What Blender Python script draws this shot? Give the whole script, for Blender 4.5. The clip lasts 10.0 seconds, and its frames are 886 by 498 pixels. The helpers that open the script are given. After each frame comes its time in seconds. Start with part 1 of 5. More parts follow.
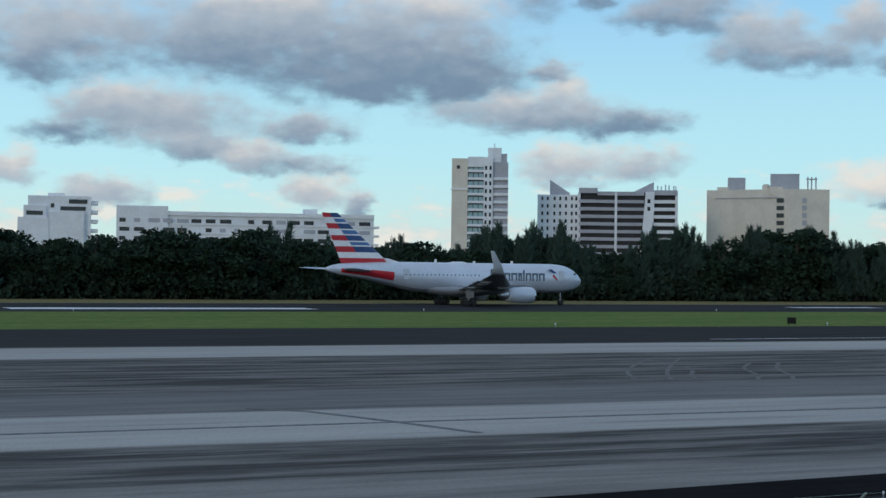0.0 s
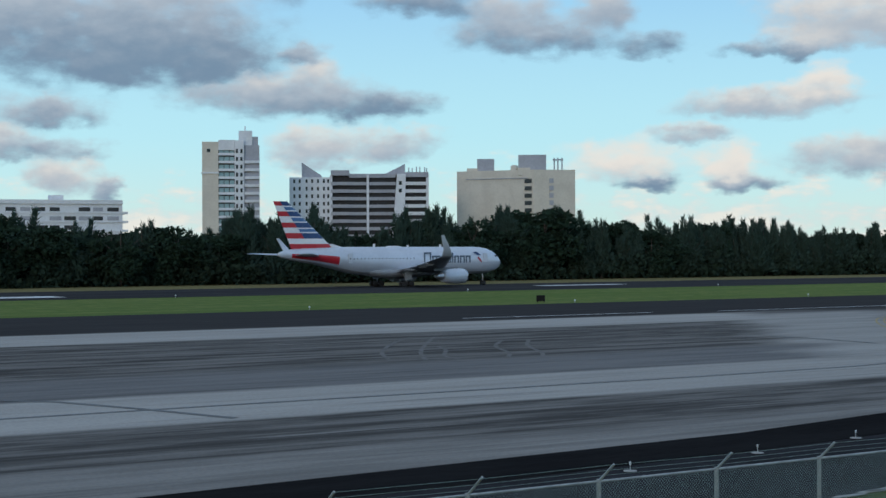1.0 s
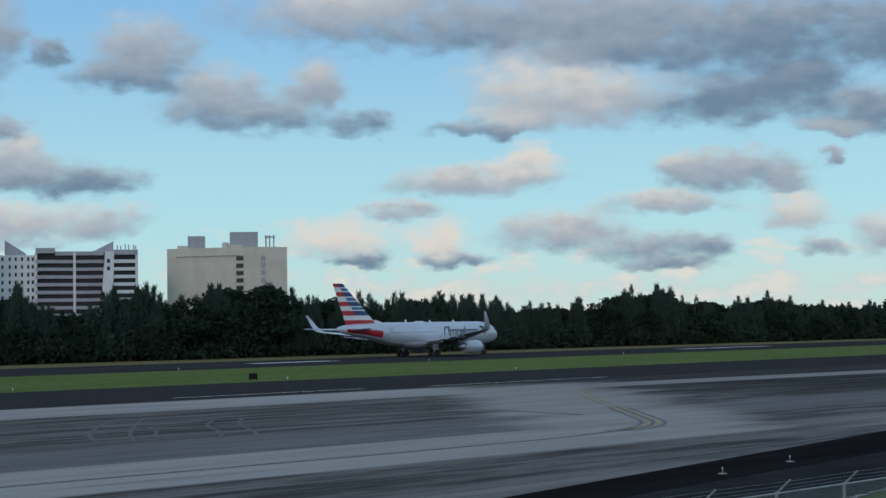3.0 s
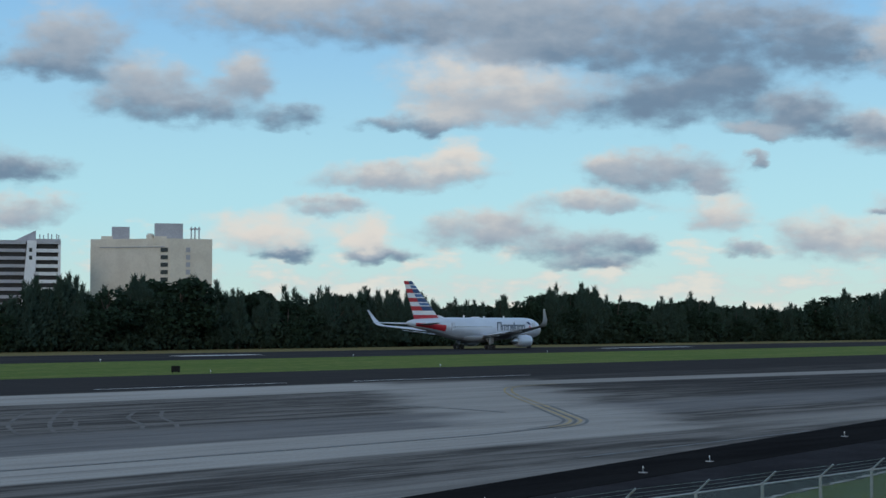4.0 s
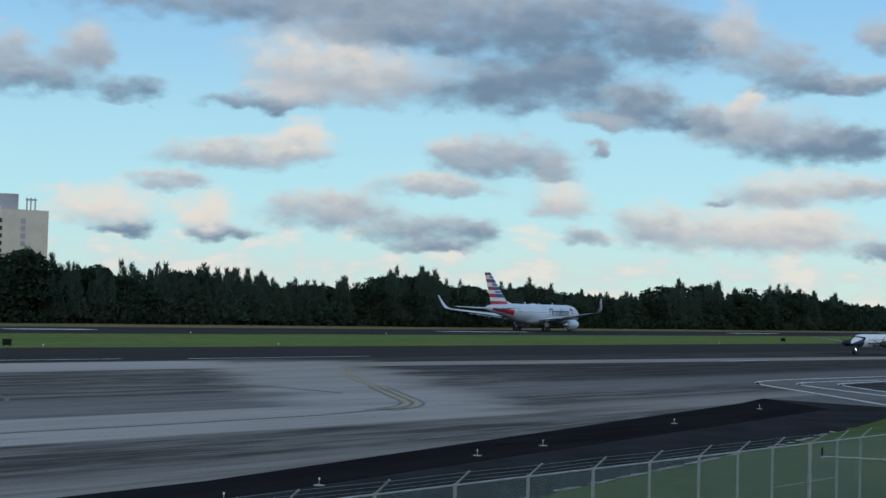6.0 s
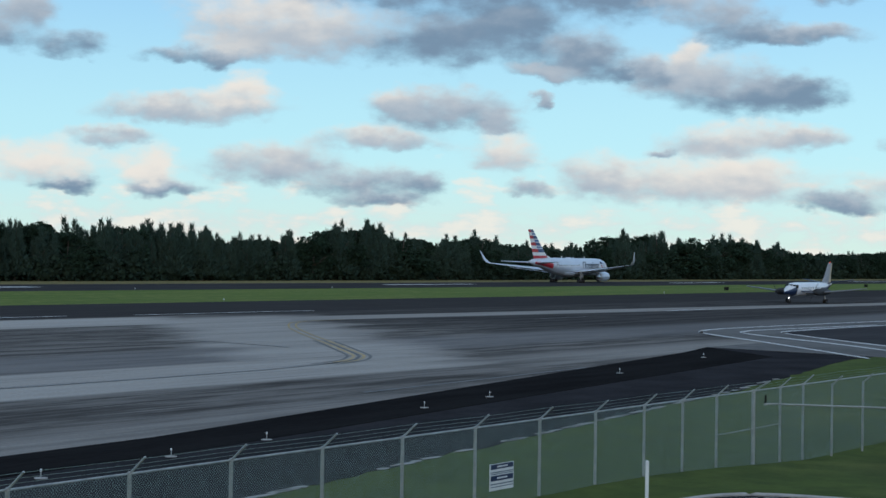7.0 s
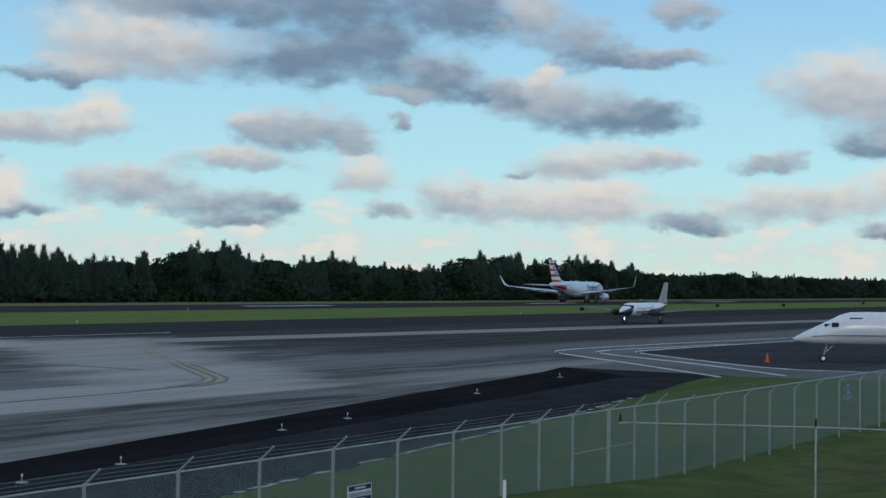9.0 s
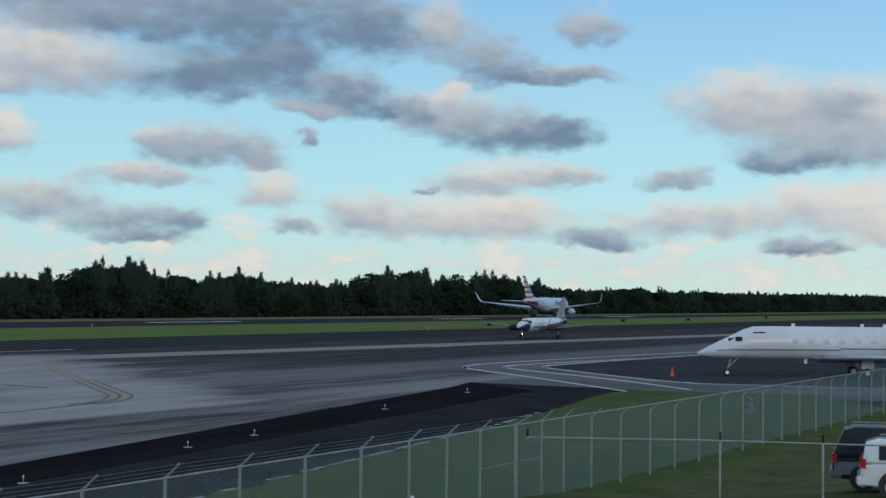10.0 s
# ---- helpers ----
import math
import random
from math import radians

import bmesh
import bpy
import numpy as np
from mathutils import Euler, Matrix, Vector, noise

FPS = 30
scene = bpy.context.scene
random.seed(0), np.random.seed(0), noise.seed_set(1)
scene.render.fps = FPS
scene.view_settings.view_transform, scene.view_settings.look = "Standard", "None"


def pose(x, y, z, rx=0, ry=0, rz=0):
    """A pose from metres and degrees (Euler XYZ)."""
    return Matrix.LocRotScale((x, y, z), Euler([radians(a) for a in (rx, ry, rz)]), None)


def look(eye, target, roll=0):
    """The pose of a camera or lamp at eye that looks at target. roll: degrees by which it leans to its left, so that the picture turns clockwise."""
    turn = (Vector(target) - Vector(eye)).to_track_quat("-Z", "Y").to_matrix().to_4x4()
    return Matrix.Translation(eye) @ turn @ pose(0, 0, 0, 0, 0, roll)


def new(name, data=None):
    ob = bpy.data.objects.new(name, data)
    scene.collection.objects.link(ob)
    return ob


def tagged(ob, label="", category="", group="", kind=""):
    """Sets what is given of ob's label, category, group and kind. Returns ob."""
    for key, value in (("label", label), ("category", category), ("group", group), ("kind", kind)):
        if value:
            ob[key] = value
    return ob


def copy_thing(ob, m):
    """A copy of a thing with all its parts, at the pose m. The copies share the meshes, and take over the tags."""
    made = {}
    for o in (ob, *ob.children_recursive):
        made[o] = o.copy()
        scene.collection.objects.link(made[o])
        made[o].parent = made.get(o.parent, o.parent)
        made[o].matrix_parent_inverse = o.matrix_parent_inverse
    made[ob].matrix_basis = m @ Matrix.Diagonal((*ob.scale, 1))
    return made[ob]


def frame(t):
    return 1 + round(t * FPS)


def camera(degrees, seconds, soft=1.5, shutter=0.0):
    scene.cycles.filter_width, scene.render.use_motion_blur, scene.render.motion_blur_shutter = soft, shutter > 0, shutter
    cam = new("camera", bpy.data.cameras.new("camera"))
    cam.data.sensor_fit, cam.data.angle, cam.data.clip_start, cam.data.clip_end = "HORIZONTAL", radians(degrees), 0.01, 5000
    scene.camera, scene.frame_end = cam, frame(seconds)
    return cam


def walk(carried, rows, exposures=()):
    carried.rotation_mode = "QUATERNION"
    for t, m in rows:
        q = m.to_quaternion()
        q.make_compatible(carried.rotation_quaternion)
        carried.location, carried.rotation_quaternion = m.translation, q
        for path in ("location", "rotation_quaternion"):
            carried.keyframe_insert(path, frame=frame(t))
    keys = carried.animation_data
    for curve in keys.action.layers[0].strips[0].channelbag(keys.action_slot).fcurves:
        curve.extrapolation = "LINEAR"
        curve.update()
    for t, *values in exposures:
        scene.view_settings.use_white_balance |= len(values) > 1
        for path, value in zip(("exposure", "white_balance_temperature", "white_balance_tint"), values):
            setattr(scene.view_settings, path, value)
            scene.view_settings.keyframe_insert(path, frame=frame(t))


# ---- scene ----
EYE_HEIGHT = 6.42
cam = camera(30.79, 10.0, soft=1.5)


def aim(yaw, pitch, roll):
    """The camera's pose from its heading (clockwise from +y), its tilt and its lean."""
    return pose(0, 0, EYE_HEIGHT, 90 + pitch, 0, -yaw) @ pose(0, 0, 0, 0, 0, roll)


walk(cam, [
    (0.0, aim(24.793, 0.714, 0.734)), (0.5, aim(29.324, 1.329, 0.451)), (1.0, aim(33.579, 0.134, -0.257)),
    (1.5, aim(37.659, 1.197, -0.312)), (2.0, aim(40.886, 2.615, -0.508)), (2.5, aim(42.991, 2.735, -0.924)), (2.7, aim(43.330, 2.830, -0.870)),
    (3.8, aim(45.810, 2.430, -0.500)),
    (4.0, aim(46.456, 2.613, 0.043)), (4.5, aim(47.707, 2.894, 1.096)), (5.0, aim(48.386, 3.158, 1.456)),
    (5.5, aim(49.833, 2.677, 1.583)), (6.0, aim(52.100, 2.026, 1.526)), (6.2, aim(52.760, 1.690, 1.560)), (7.3, aim(54.375, 0.150, 0.650)), (7.5, aim(54.878, 0.191, 0.644)),
    (8.0, aim(57.275, -0.266, 0.321)), (8.5, aim(58.078, 0.531, 0.701)), (9.0, aim(59.137, 1.211, 0.730)),
    (9.5, aim(60.838, 1.501, 0.722)), (10.0, aim(62.423, 1.800, 0.584)),
], exposures=[(0.0, 0.18), (1.0, 0.20), (1.5, 0.30), (2.0, 0.05), (2.5, 0.0), (4.0, 0.05), (5.0, 0.08), (6.0, 0.12), (7.5, 0.28), (8.0, 0.26), (9.0, 0.08), (10.0, 0.06)])

# ---- world and sun ----
SUN_AZ, SUN_EL = -128.0, 12.0
world = bpy.data.worlds.new("evening_sky")
scene.world = world
world.use_nodes = True
WT = world.node_tree


class Nodes:
    """Short calls for building a node tree."""

    def __init__(self, tree):
        self.tree = tree

    def add(self, kind):
        return self.tree.nodes.new(kind)

    def put(self, socket, value):
        if isinstance(value, bpy.types.NodeSocket):
            self.tree.links.new(value, socket)
        elif value is not None:
            socket.default_value = value

    def math(self, op, a, b=None, c=None, clamp=False):
        n = self.add("ShaderNodeMath")
        n.operation, n.use_clamp = op, clamp
        for i, v in enumerate((a, b, c)):
            self.put(n.inputs[i], v)
        return n.outputs[0]

    def vec(self, op, a, b=None, c=None):
        n = self.add("ShaderNodeVectorMath")
        n.operation = op
        for i, v in enumerate((a, b, c)):
            self.put(n.inputs[i], v)
        return n.outputs[0]

    def mix(self, f, a, b):
        n = self.add("ShaderNodeMix")
        n.data_type = "RGBA"
        for i, v in ((0, f), (6, a), (7, b)):
            if isinstance(v, tuple) and len(v) == 3:
                v = (*v, 1)
            self.put(n.inputs[i], v)
        return n.outputs[2]

    def noise(self, vector, scale, detail=4.0, rough=0.55, colour=False):
        n = self.add("ShaderNodeTexNoise")
        self.put(n.inputs["Vector"], vector)
        n.inputs["Scale"].default_value, n.inputs["Detail"].default_value, n.inputs["Roughness"].default_value = scale, detail, rough
        return n.outputs[1 if colour else 0]

    def step(self, x, lo, hi):
        n = self.add("ShaderNodeMapRange")
        n.interpolation_type = "SMOOTHSTEP"
        for i, v in enumerate((x, lo, hi, 0.0, 1.0)):
            self.put(n.inputs[i], v)
        return n.outputs[0]


W = Nodes(WT)
ray_way = W.add("ShaderNodeTexCoord").outputs["Generated"]
sep = W.add("ShaderNodeSeparateXYZ")
WT.links.new(ray_way, sep.inputs[0])
azimuth = W.math("MULTIPLY", W.math("ARCTAN2", sep.outputs[0], sep.outputs[1]), 57.2958)
elevation = W.math("MULTIPLY", W.math("ARCSINE", sep.outputs[2]), 57.2958)
flat = W.add("ShaderNodeCombineXYZ")
WT.links.new(azimuth, flat.inputs[0])
WT.links.new(W.math("MULTIPLY", elevation, 1.7), flat.inputs[1])
billow = W.noise(flat.outputs[0], 0.95, 5.0, 0.52, True)
rolls = W.noise(flat.outputs[0], 0.28, 5.0, 0.55, True)
place = W.add("ShaderNodeCombineXYZ")
WT.links.new(azimuth, place.inputs[0])
WT.links.new(elevation, place.inputs[1])
warped = W.vec("MULTIPLY_ADD", W.vec("SUBTRACT", rolls, (0.5, 0.5, 0.5)), (1.5, 0.7, 0.0), place.outputs[0])
warped = W.vec("MULTIPLY_ADD", W.vec("SUBTRACT", billow, (0.5, 0.5, 0.5)), (1.5, 1.0, 0.0), warped)


def cloud_bank(state, rows):
    """Adds puffs, each given by heading, height, half width, half height (degrees) and how much of the low sun it catches; puffs melt into one another."""
    mass, tone, rise = state
    over = warped if isinstance(mass, float) else W.vec("MULTIPLY_ADD", mass, (1e-7, 1e-7, 0), warped)
    for az, el, w, h, warm in rows:
        w, h = w * 1.30, h * 1.42
        v = W.vec("MULTIPLY_ADD", over, (1 / w, 1 / h, 0), (-az / w, -el / h, 0))
        s = W.add("ShaderNodeSeparateXYZ")
        WT.links.new(v, s.inputs[0])
        fall = W.math("MAXIMUM", W.math("MULTIPLY", s.outputs[1], -1.25), s.outputs[1])
        r = W.math("MULTIPLY_ADD", s.outputs[0], s.outputs[0], W.math("MULTIPLY", fall, fall))
        g = W.math("POWER", 0.1, r)
        mass = W.math("ADD", mass, g)
        tone = W.math("MULTIPLY_ADD", g, warm, tone)
        rise = W.math("MULTIPLY_ADD", g, W.math("MINIMUM", s.outputs[1], 1.5), rise)
    return mass, tone, rise


sky_state = (0.00001, 0.000005, 0.0)
sky_state = cloud_bank(sky_state, [
    (9.7, 3.33, 0.7, 0.56, 0.6), (10.4, 7.03, 1.8, 0.7, 0.1), (11.3, 4.49, 1.16, 0.36, 0.05), (11.4, 8.33, 3, 1.2, 0.45), (13, 2.44, 1.4, 0.5, 0.45),
    (13.1, 5.68, 1.2, 0.5, 0.5), (14.5, 5.33, 2.8, 0.8, 0.4), (15.7, 4.28, 1.6, 0.44, 0.35), (17, 8.16, 1.8, 1, 0.3), (17.9, 3.93, 1, 0.5, 0.55),
    (18.6, 9, 2.4, 0.5, 0.6), (19.5, 3.67, 1.6, 0.36, 0.3), (20, 4.92, 1.5, 0.44, 0.3), (20.2, 7.76, 5.2, 1.4, 0.2), (20.3, 2.68, 1, 0.56, 0.6),
    (21.8, 2.3, 0.44, 0.28, 0.3), (21.8, 6.5, 2.2, 0.6, 0.15), (23, 7.32, 3.4, 1.1, 0.15), (24.2, 9.22, 2.2, 0.7, 0.65)])
sky_state = cloud_bank(sky_state, [
    (25.4, 6.56, 1.4, 0.5, 0.1), (26.9, 5.77, 1.6, 0.4, 0.5), (28, 10.25, 1, 1.2, 0.3), (28.1, 5.49, 3, 0.6, 0.35), (28.8, 6.98, 0.8, 0.3, 0.2),
    (29.3, 3.6, 1.5, 0.6, 0.55), (29.3, 6.29, 0.8, 0.56, 0.65), (30, 9.62, 0.5, 0.44, 0.05), (31.1, 5.3, 1.6, 0.44, 0.1), (31.9, 3.81, 1.3, 0.5, 0.5),
    (32.8, 8.79, 1.6, 0.5, 0.15), (33.4, 9.88, 1.5, 0.8, 0.4), (36, 8.22, 1.2, 0.8, 0.4), (37.1, 7.53, 2.4, 0.56, 0.2), (39.4, 8.61, 0.9, 0.64, 0.45),
    (40.1, 3.2, 1.7, 0.6, 0.9), (40.2, 11.18, 2.4, 0.7, 0.6), (40.9, 2.38, 0.76, 0.2, 0.05), (41.2, 7.2, 1, 0.4, 0.05)])
sky_state = cloud_bank(sky_state, [
    (42.3, 4.13, 1.2, 0.28, 0.5), (43.9, 2.94, 0.9, 0.64, 0.9), (44.3, 2.37, 1, 0.24, 0.2), (44.8, 5.14, 2.6, 0.44, 0.55), (45.4, 6.97, 1.6, 0.28, 0.15),
    (46.6, 7.2, 1.6, 0.4, 0.6), (46.8, 5.7, 1, 0.5, 0.85), (47.4, 8.48, 2.2, 1, 0.7), (47.5, 10.85, 8, 1.1, 0.3), (48.1, 3.26, 1.8, 0.64, 0.5),
    (49.4, 7.92, 2.4, 0.8, 0.6), (50.5, 9.66, 3, 0.6, 0.2), (51.3, 2.59, 1.8, 0.5, 0.3), (51.8, 4.19, 1.8, 0.36, 0.55), (51.9, 1.98, 1.2, 0.2, 0.2),
    (52.4, 5.41, 0.6, 0.4, 0.5), (53.3, 2.55, 0.56, 0.32, 0.2), (54.2, 5.25, 1.9, 0.56, 0.35), (54.3, 7.65, 2.6, 0.8, 0)])
sky_state = cloud_bank(sky_state, [
    (55.4, 9.93, 3.6, 1.2, 0.1), (56, 4.89, 0.8, 0.32, 0.4), (56.2, 3.79, 1, 0.6, 0.7), (56.7, 8.29, 1.2, 0.6, 0.05), (57.1, 2.5, 0.8, 0.24, 0.4),
    (57.5, 5.62, 0.3, 0.3, 0.3), (57.8, 6.72, 1, 0.28, 0.5), (58.8, 7.23, 1.4, 0.6, 0.15), (59.7, 2.96, 1.2, 0.6, 0.5), (59.9, 9.5, 1.4, 0.9, 0.05),
    (60.2, 6.65, 0.8, 0.32, 0.05), (61.6, 6.66, 0.5, 0.36, 0.1), (61.8, 3.89, 0.4, 0.16, 0.3), (62.3, 9.51, 1, 1, 0.5), (62.7, 7.35, 0.5, 0.44, 0.75),
    (62.8, 2.81, 3, 0.7, 0.7), (62.9, 6.57, 2, 0.7, 0.5), (63.9, 8.53, 1.2, 0.7, 0.25), (64.1, 4.31, 1.8, 0.5, 0.65)])
sky_state = cloud_bank(sky_state, [
    (64.6, 3.04, 1, 0.6, 0.75), (64.9, 5.89, 2, 0.56, 0.1), (65, 8.03, 1, 0.36, 0.1), (66.4, 5.89, 1, 0.44, 0), (66.5, 4.43, 1.2, 0.36, 0.55),
    (66.8, 7.92, 1.6, 0.3, 0.3), (67.7, 9.63, 1, 0.5, 0.4), (67.8, 2.17, 1.4, 0.32, 0.25), (70.7, 4.27, 0.9, 0.32, 0.4), (71.3, 2.88, 2.4, 0.56, 0.65),
    (72.7, 6.83, 1.8, 1, 0.6), (74.6, 4.95, 1.8, 0.36, 0.1), (75.2, 1.9, 1.2, 0.24, 0.2), (75.4, 6.21, 2.2, 1.2, 0.55), (76.2, 3.27, 2.6, 0.8, 0.75),
    (76.2, 6.78, 1, 0.5, 0.15), (77.5, 2.69, 1.2, 0.6, 0.85), (77.5, 5.98, 1.2, 1.2, 0.55)])
mass_r, tone_r, rise_r = sky_state
tone_r, rise_r = W.math("DIVIDE", tone_r, mass_r), W.math("DIVIDE", rise_r, mass_r)
near_r = W.math("MULTIPLY", W.math("LOGARITHM", mass_r, 10.0), -1.0)
# scattered cloud over the rest of the sky
beyond = W.math("MAXIMUM", W.step(elevation, 11.5, 15.0), W.step(W.math("ABSOLUTE", W.math("SUBTRACT", azimuth, 43.0)), 38.0, 46.0))
wide = W.noise(W.vec("MULTIPLY", ray_way, (1.0, 1.0, 2.4)), 3.2, 7.0, 0.6)
elsewhere = W.math("MULTIPLY_ADD", wide, -9.0, 5.6)
near_r = W.math("MINIMUM", near_r, W.math("MULTIPLY_ADD", W.math("SUBTRACT", 1.0, beyond), 9.0, elsewhere))
puff = W.add("ShaderNodeSeparateColor")
WT.links.new(billow, puff.inputs[0])
roll = W.add("ShaderNodeSeparateColor")
WT.links.new(rolls, roll.inputs[0])
body_r = W.math("SUBTRACT", 1.0, near_r)
ragged = W.math("MULTIPLY_ADD", W.math("SUBTRACT", puff.outputs[2], 0.5), 1.6, body_r)
ragged = W.math("MULTIPLY_ADD", W.math("SUBTRACT", roll.outputs[2], 0.5), 0.9, ragged)
wisp = W.noise(W.vec("MULTIPLY", place.outputs[0], (0.30, 0.75, 0.0)), 1.0, 6.0, 0.6)
ragged = W.math("MULTIPLY_ADD", W.math("SUBTRACT", wisp, 0.5), 1.0, ragged)
cover = W.math("POWER", W.step(ragged, -0.62, 1.08), 1.2)
# low hazy puffs near the horizon
low_n = W.noise(W.vec("MULTIPLY", place.outputs[0], (0.55, 1.3, 0.0)), 1.0, 5.0, 0.55)
low = W.math("MULTIPLY", W.step(W.math("MULTIPLY_ADD", W.math("ABSOLUTE", W.math("SUBTRACT", elevation, 1.2)), -0.10, low_n), 0.36, 0.58), 0.8)
gold = W.math("MULTIPLY_ADD", W.math("MULTIPLY_ADD", puff.outputs[0], 2.0, -1.0), 0.16, tone_r)
gold = W.math("MULTIPLY_ADD", rise_r, 0.34, gold, clamp=True)
cloud_col = W.mix(W.step(gold, 0.0, 0.5), (0.15, 0.225, 0.32), (0.355, 0.41, 0.475))
cloud_col = W.mix(W.step(gold, 0.4, 1.0), cloud_col, (0.71, 0.67, 0.62))
sky = W.add("ShaderNodeTexSky")
sky.sky_type, sky.sun_disc = "NISHITA", False
sky.sun_elevation, sky.sun_rotation = radians(SUN_EL), radians(-SUN_AZ)
sky.air_density, sky.dust_density, sky.ozone_density = 1.0, 0.4, 2.5
air = W.mix(W.step(elevation, -0.5, 4.5), (0.60, 0.80, 0.76), (0.46, 0.80, 0.91))
air = W.mix(W.step(elevation, 3.0, 14.0), air, (0.24, 0.52, 0.88))
air = W.mix(W.step(elevation, 14.0, 60.0), air, (0.34, 0.44, 0.58))
base_sky = W.mix(0.8, W.vec("MULTIPLY", sky.outputs[0], (0.1, 0.1, 0.1)), air)
with_low = W.mix(low, base_sky, W.mix(W.step(low_n, 0.42, 0.66), (0.55, 0.62, 0.64), (0.74, 0.70, 0.64)))
WT.links.new(W.mix(W.math("MULTIPLY", cover, 0.96), with_low, cloud_col), WT.nodes["Background"].inputs[0])
WT.nodes["Background"].inputs[1].default_value = 1.0

sun = new("sun", bpy.data.lights.new("sun", "SUN"))
sun.data.energy, sun.data.angle, sun.data.color = 0.5, radians(14), (1.0, 0.84, 0.70)
sun.matrix_world = look((0, 0, 0), (-math.sin(radians(SUN_AZ)), -math.cos(radians(SUN_AZ)), -math.tan(radians(SUN_EL))))


# ---- materials ----
def mat(name, col, col2=None, scale=1.0, rough=0.7, metal=0.0, bump=0.0, stretch=(1, 1, 1), fine=8.0, glow=None, coat=0.0, shine=0.5):
    """A surface that varies between two colours at a coarse and a fine scale, with slight relief."""
    m = bpy.data.materials.new(name)
    m.use_nodes = True
    n, b = Nodes(m.node_tree), m.node_tree.nodes["Principled BSDF"]
    col2 = col2 or tuple(c * 0.8 for c in col)
    at = n.vec("MULTIPLY", n.add("ShaderNodeTexCoord").outputs["Object"], tuple(stretch))
    coarse, grain = n.noise(at, scale, 5.0), n.noise(at, scale * fine, 4.0)
    f = n.step(n.math("MULTIPLY_ADD", grain, 0.4, n.math("MULTIPLY", coarse, 0.7)), 0.38, 0.70)
    n.put(b.inputs["Base Color"], n.mix(f, col, col2))
    n.put(b.inputs["Roughness"], n.math("MULTIPLY_ADD", grain, 0.2, rough - 0.1))
    b.inputs["Metallic"].default_value = metal
    b.inputs["Coat Weight"].default_value = coat
    b.inputs["Specular IOR Level"].default_value = shine
    if bump:
        k = n.add("ShaderNodeBump")
        k.inputs["Strength"].default_value, k.inputs["Distance"].default_value = bump, 0.03
        n.put(k.inputs["Height"], grain)
        n.put(b.inputs["Normal"], k.outputs[0])
    if glow:
        b.inputs["Emission Color"].default_value, b.inputs["Emission Strength"].default_value = (*glow[:3], 1), glow[3]
    return m


M_WHITE = mat("white_aircraft_paint", (0.80, 0.81, 0.83), (0.70, 0.71, 0.74), 0.25, 0.32, coat=0.3)
# grey darkened for the airliner's shaded belly; plain grey paint on other parts
M_BELLY = mat("shaded_belly_and_grey_paint", (0.30, 0.32, 0.35), (0.24, 0.26, 0.29), 0.3, 0.5)
M_SILVER = mat("silver_mica_paint", (0.58, 0.63, 0.71), (0.52, 0.57, 0.65), 0.2, 0.35, 0.2, coat=0.3)
M_RED = mat("red_livery_paint", (0.50, 0.02, 0.035), (0.42, 0.018, 0.03), 0.4, 0.35)
M_BLUE = mat("blue_livery_paint", (0.012, 0.06, 0.19), (0.01, 0.05, 0.16), 0.4, 0.35)
M_MIDBLUE = mat("mid_blue_livery_paint", (0.06, 0.16, 0.36), (0.05, 0.14, 0.32), 0.4, 0.35)
M_SLATE = mat("slate_title_paint", (0.10, 0.14, 0.19), (0.08, 0.115, 0.16), 0.8, 0.4)
M_PALE = mat("pale_stripe_paint", (0.62, 0.66, 0.72), (0.55, 0.59, 0.66), 0.4, 0.35)
M_GLASS = mat("dark_window_glass", (0.012, 0.015, 0.02), (0.02, 0.024, 0.03), 2.0, 0.12)
M_RUBBER = mat("tyre_rubber", (0.018, 0.018, 0.019), (0.03, 0.03, 0.03), 3.0, 0.85)
M_METAL = mat("bare_metal", (0.55, 0.56, 0.58), (0.42, 0.43, 0.45), 2.0, 0.3, 0.9)
M_STRUT = mat("gear_leg_paint", (0.42, 0.43, 0.45), (0.30, 0.31, 0.33), 2.0, 0.45)
# paints shade under the airliner's wing; plain grey on pylons and commuter wings
M_WINGDARK = mat("wing_grey_and_shade_paint", (0.20, 0.21, 0.23), (0.15, 0.16, 0.18), 0.4, 0.45)
# paler copy for the airliner's wing top, with its light in the colour
M_WINGLIT = mat("pale_lit_wing_paint", (0.62, 0.64, 0.67), (0.54, 0.56, 0.60), 0.4, 0.4)
M_LIP = mat("polished_lip", (0.60, 0.61, 0.63), (0.5, 0.51, 0.53), 1.0, 0.25, 0.9)
M_NAVY = mat("navy_paint", (0.012, 0.03, 0.085), (0.01, 0.025, 0.07), 0.6, 0.3)
M_GOLD = mat("gold_stripe_paint", (0.46, 0.40, 0.26), None, 0.6, 0.35)
# near black: paints shade in recesses and gaps, and colours dark aircraft parts
M_DARK = mat("recess_shade_and_dark_paint", (0.02, 0.021, 0.023), (0.03, 0.031, 0.034), 1.0, 0.7)
M_GALV = mat("galvanised_steel", (0.42, 0.44, 0.44), (0.28, 0.30, 0.30), 3.0, 0.5, 0.55)
M_WIRE = mat("fence_wire", (0.22, 0.31, 0.30), (0.16, 0.23, 0.22), 3.0, 0.6, 0.2)
M_CONC = mat("pale_concrete", (0.40, 0.40, 0.39), (0.30, 0.30, 0.30), 0.8, 0.85, bump=0.2)
M_LINE = mat("worn_white_line_paint", (0.80, 0.80, 0.80), (0.55, 0.55, 0.55), 0.8, 0.75, fine=6)
M_FADED = mat("faded_line_paint", (0.58, 0.58, 0.56), (0.32, 0.32, 0.32), 0.8, 0.75, fine=6, shine=0.1)
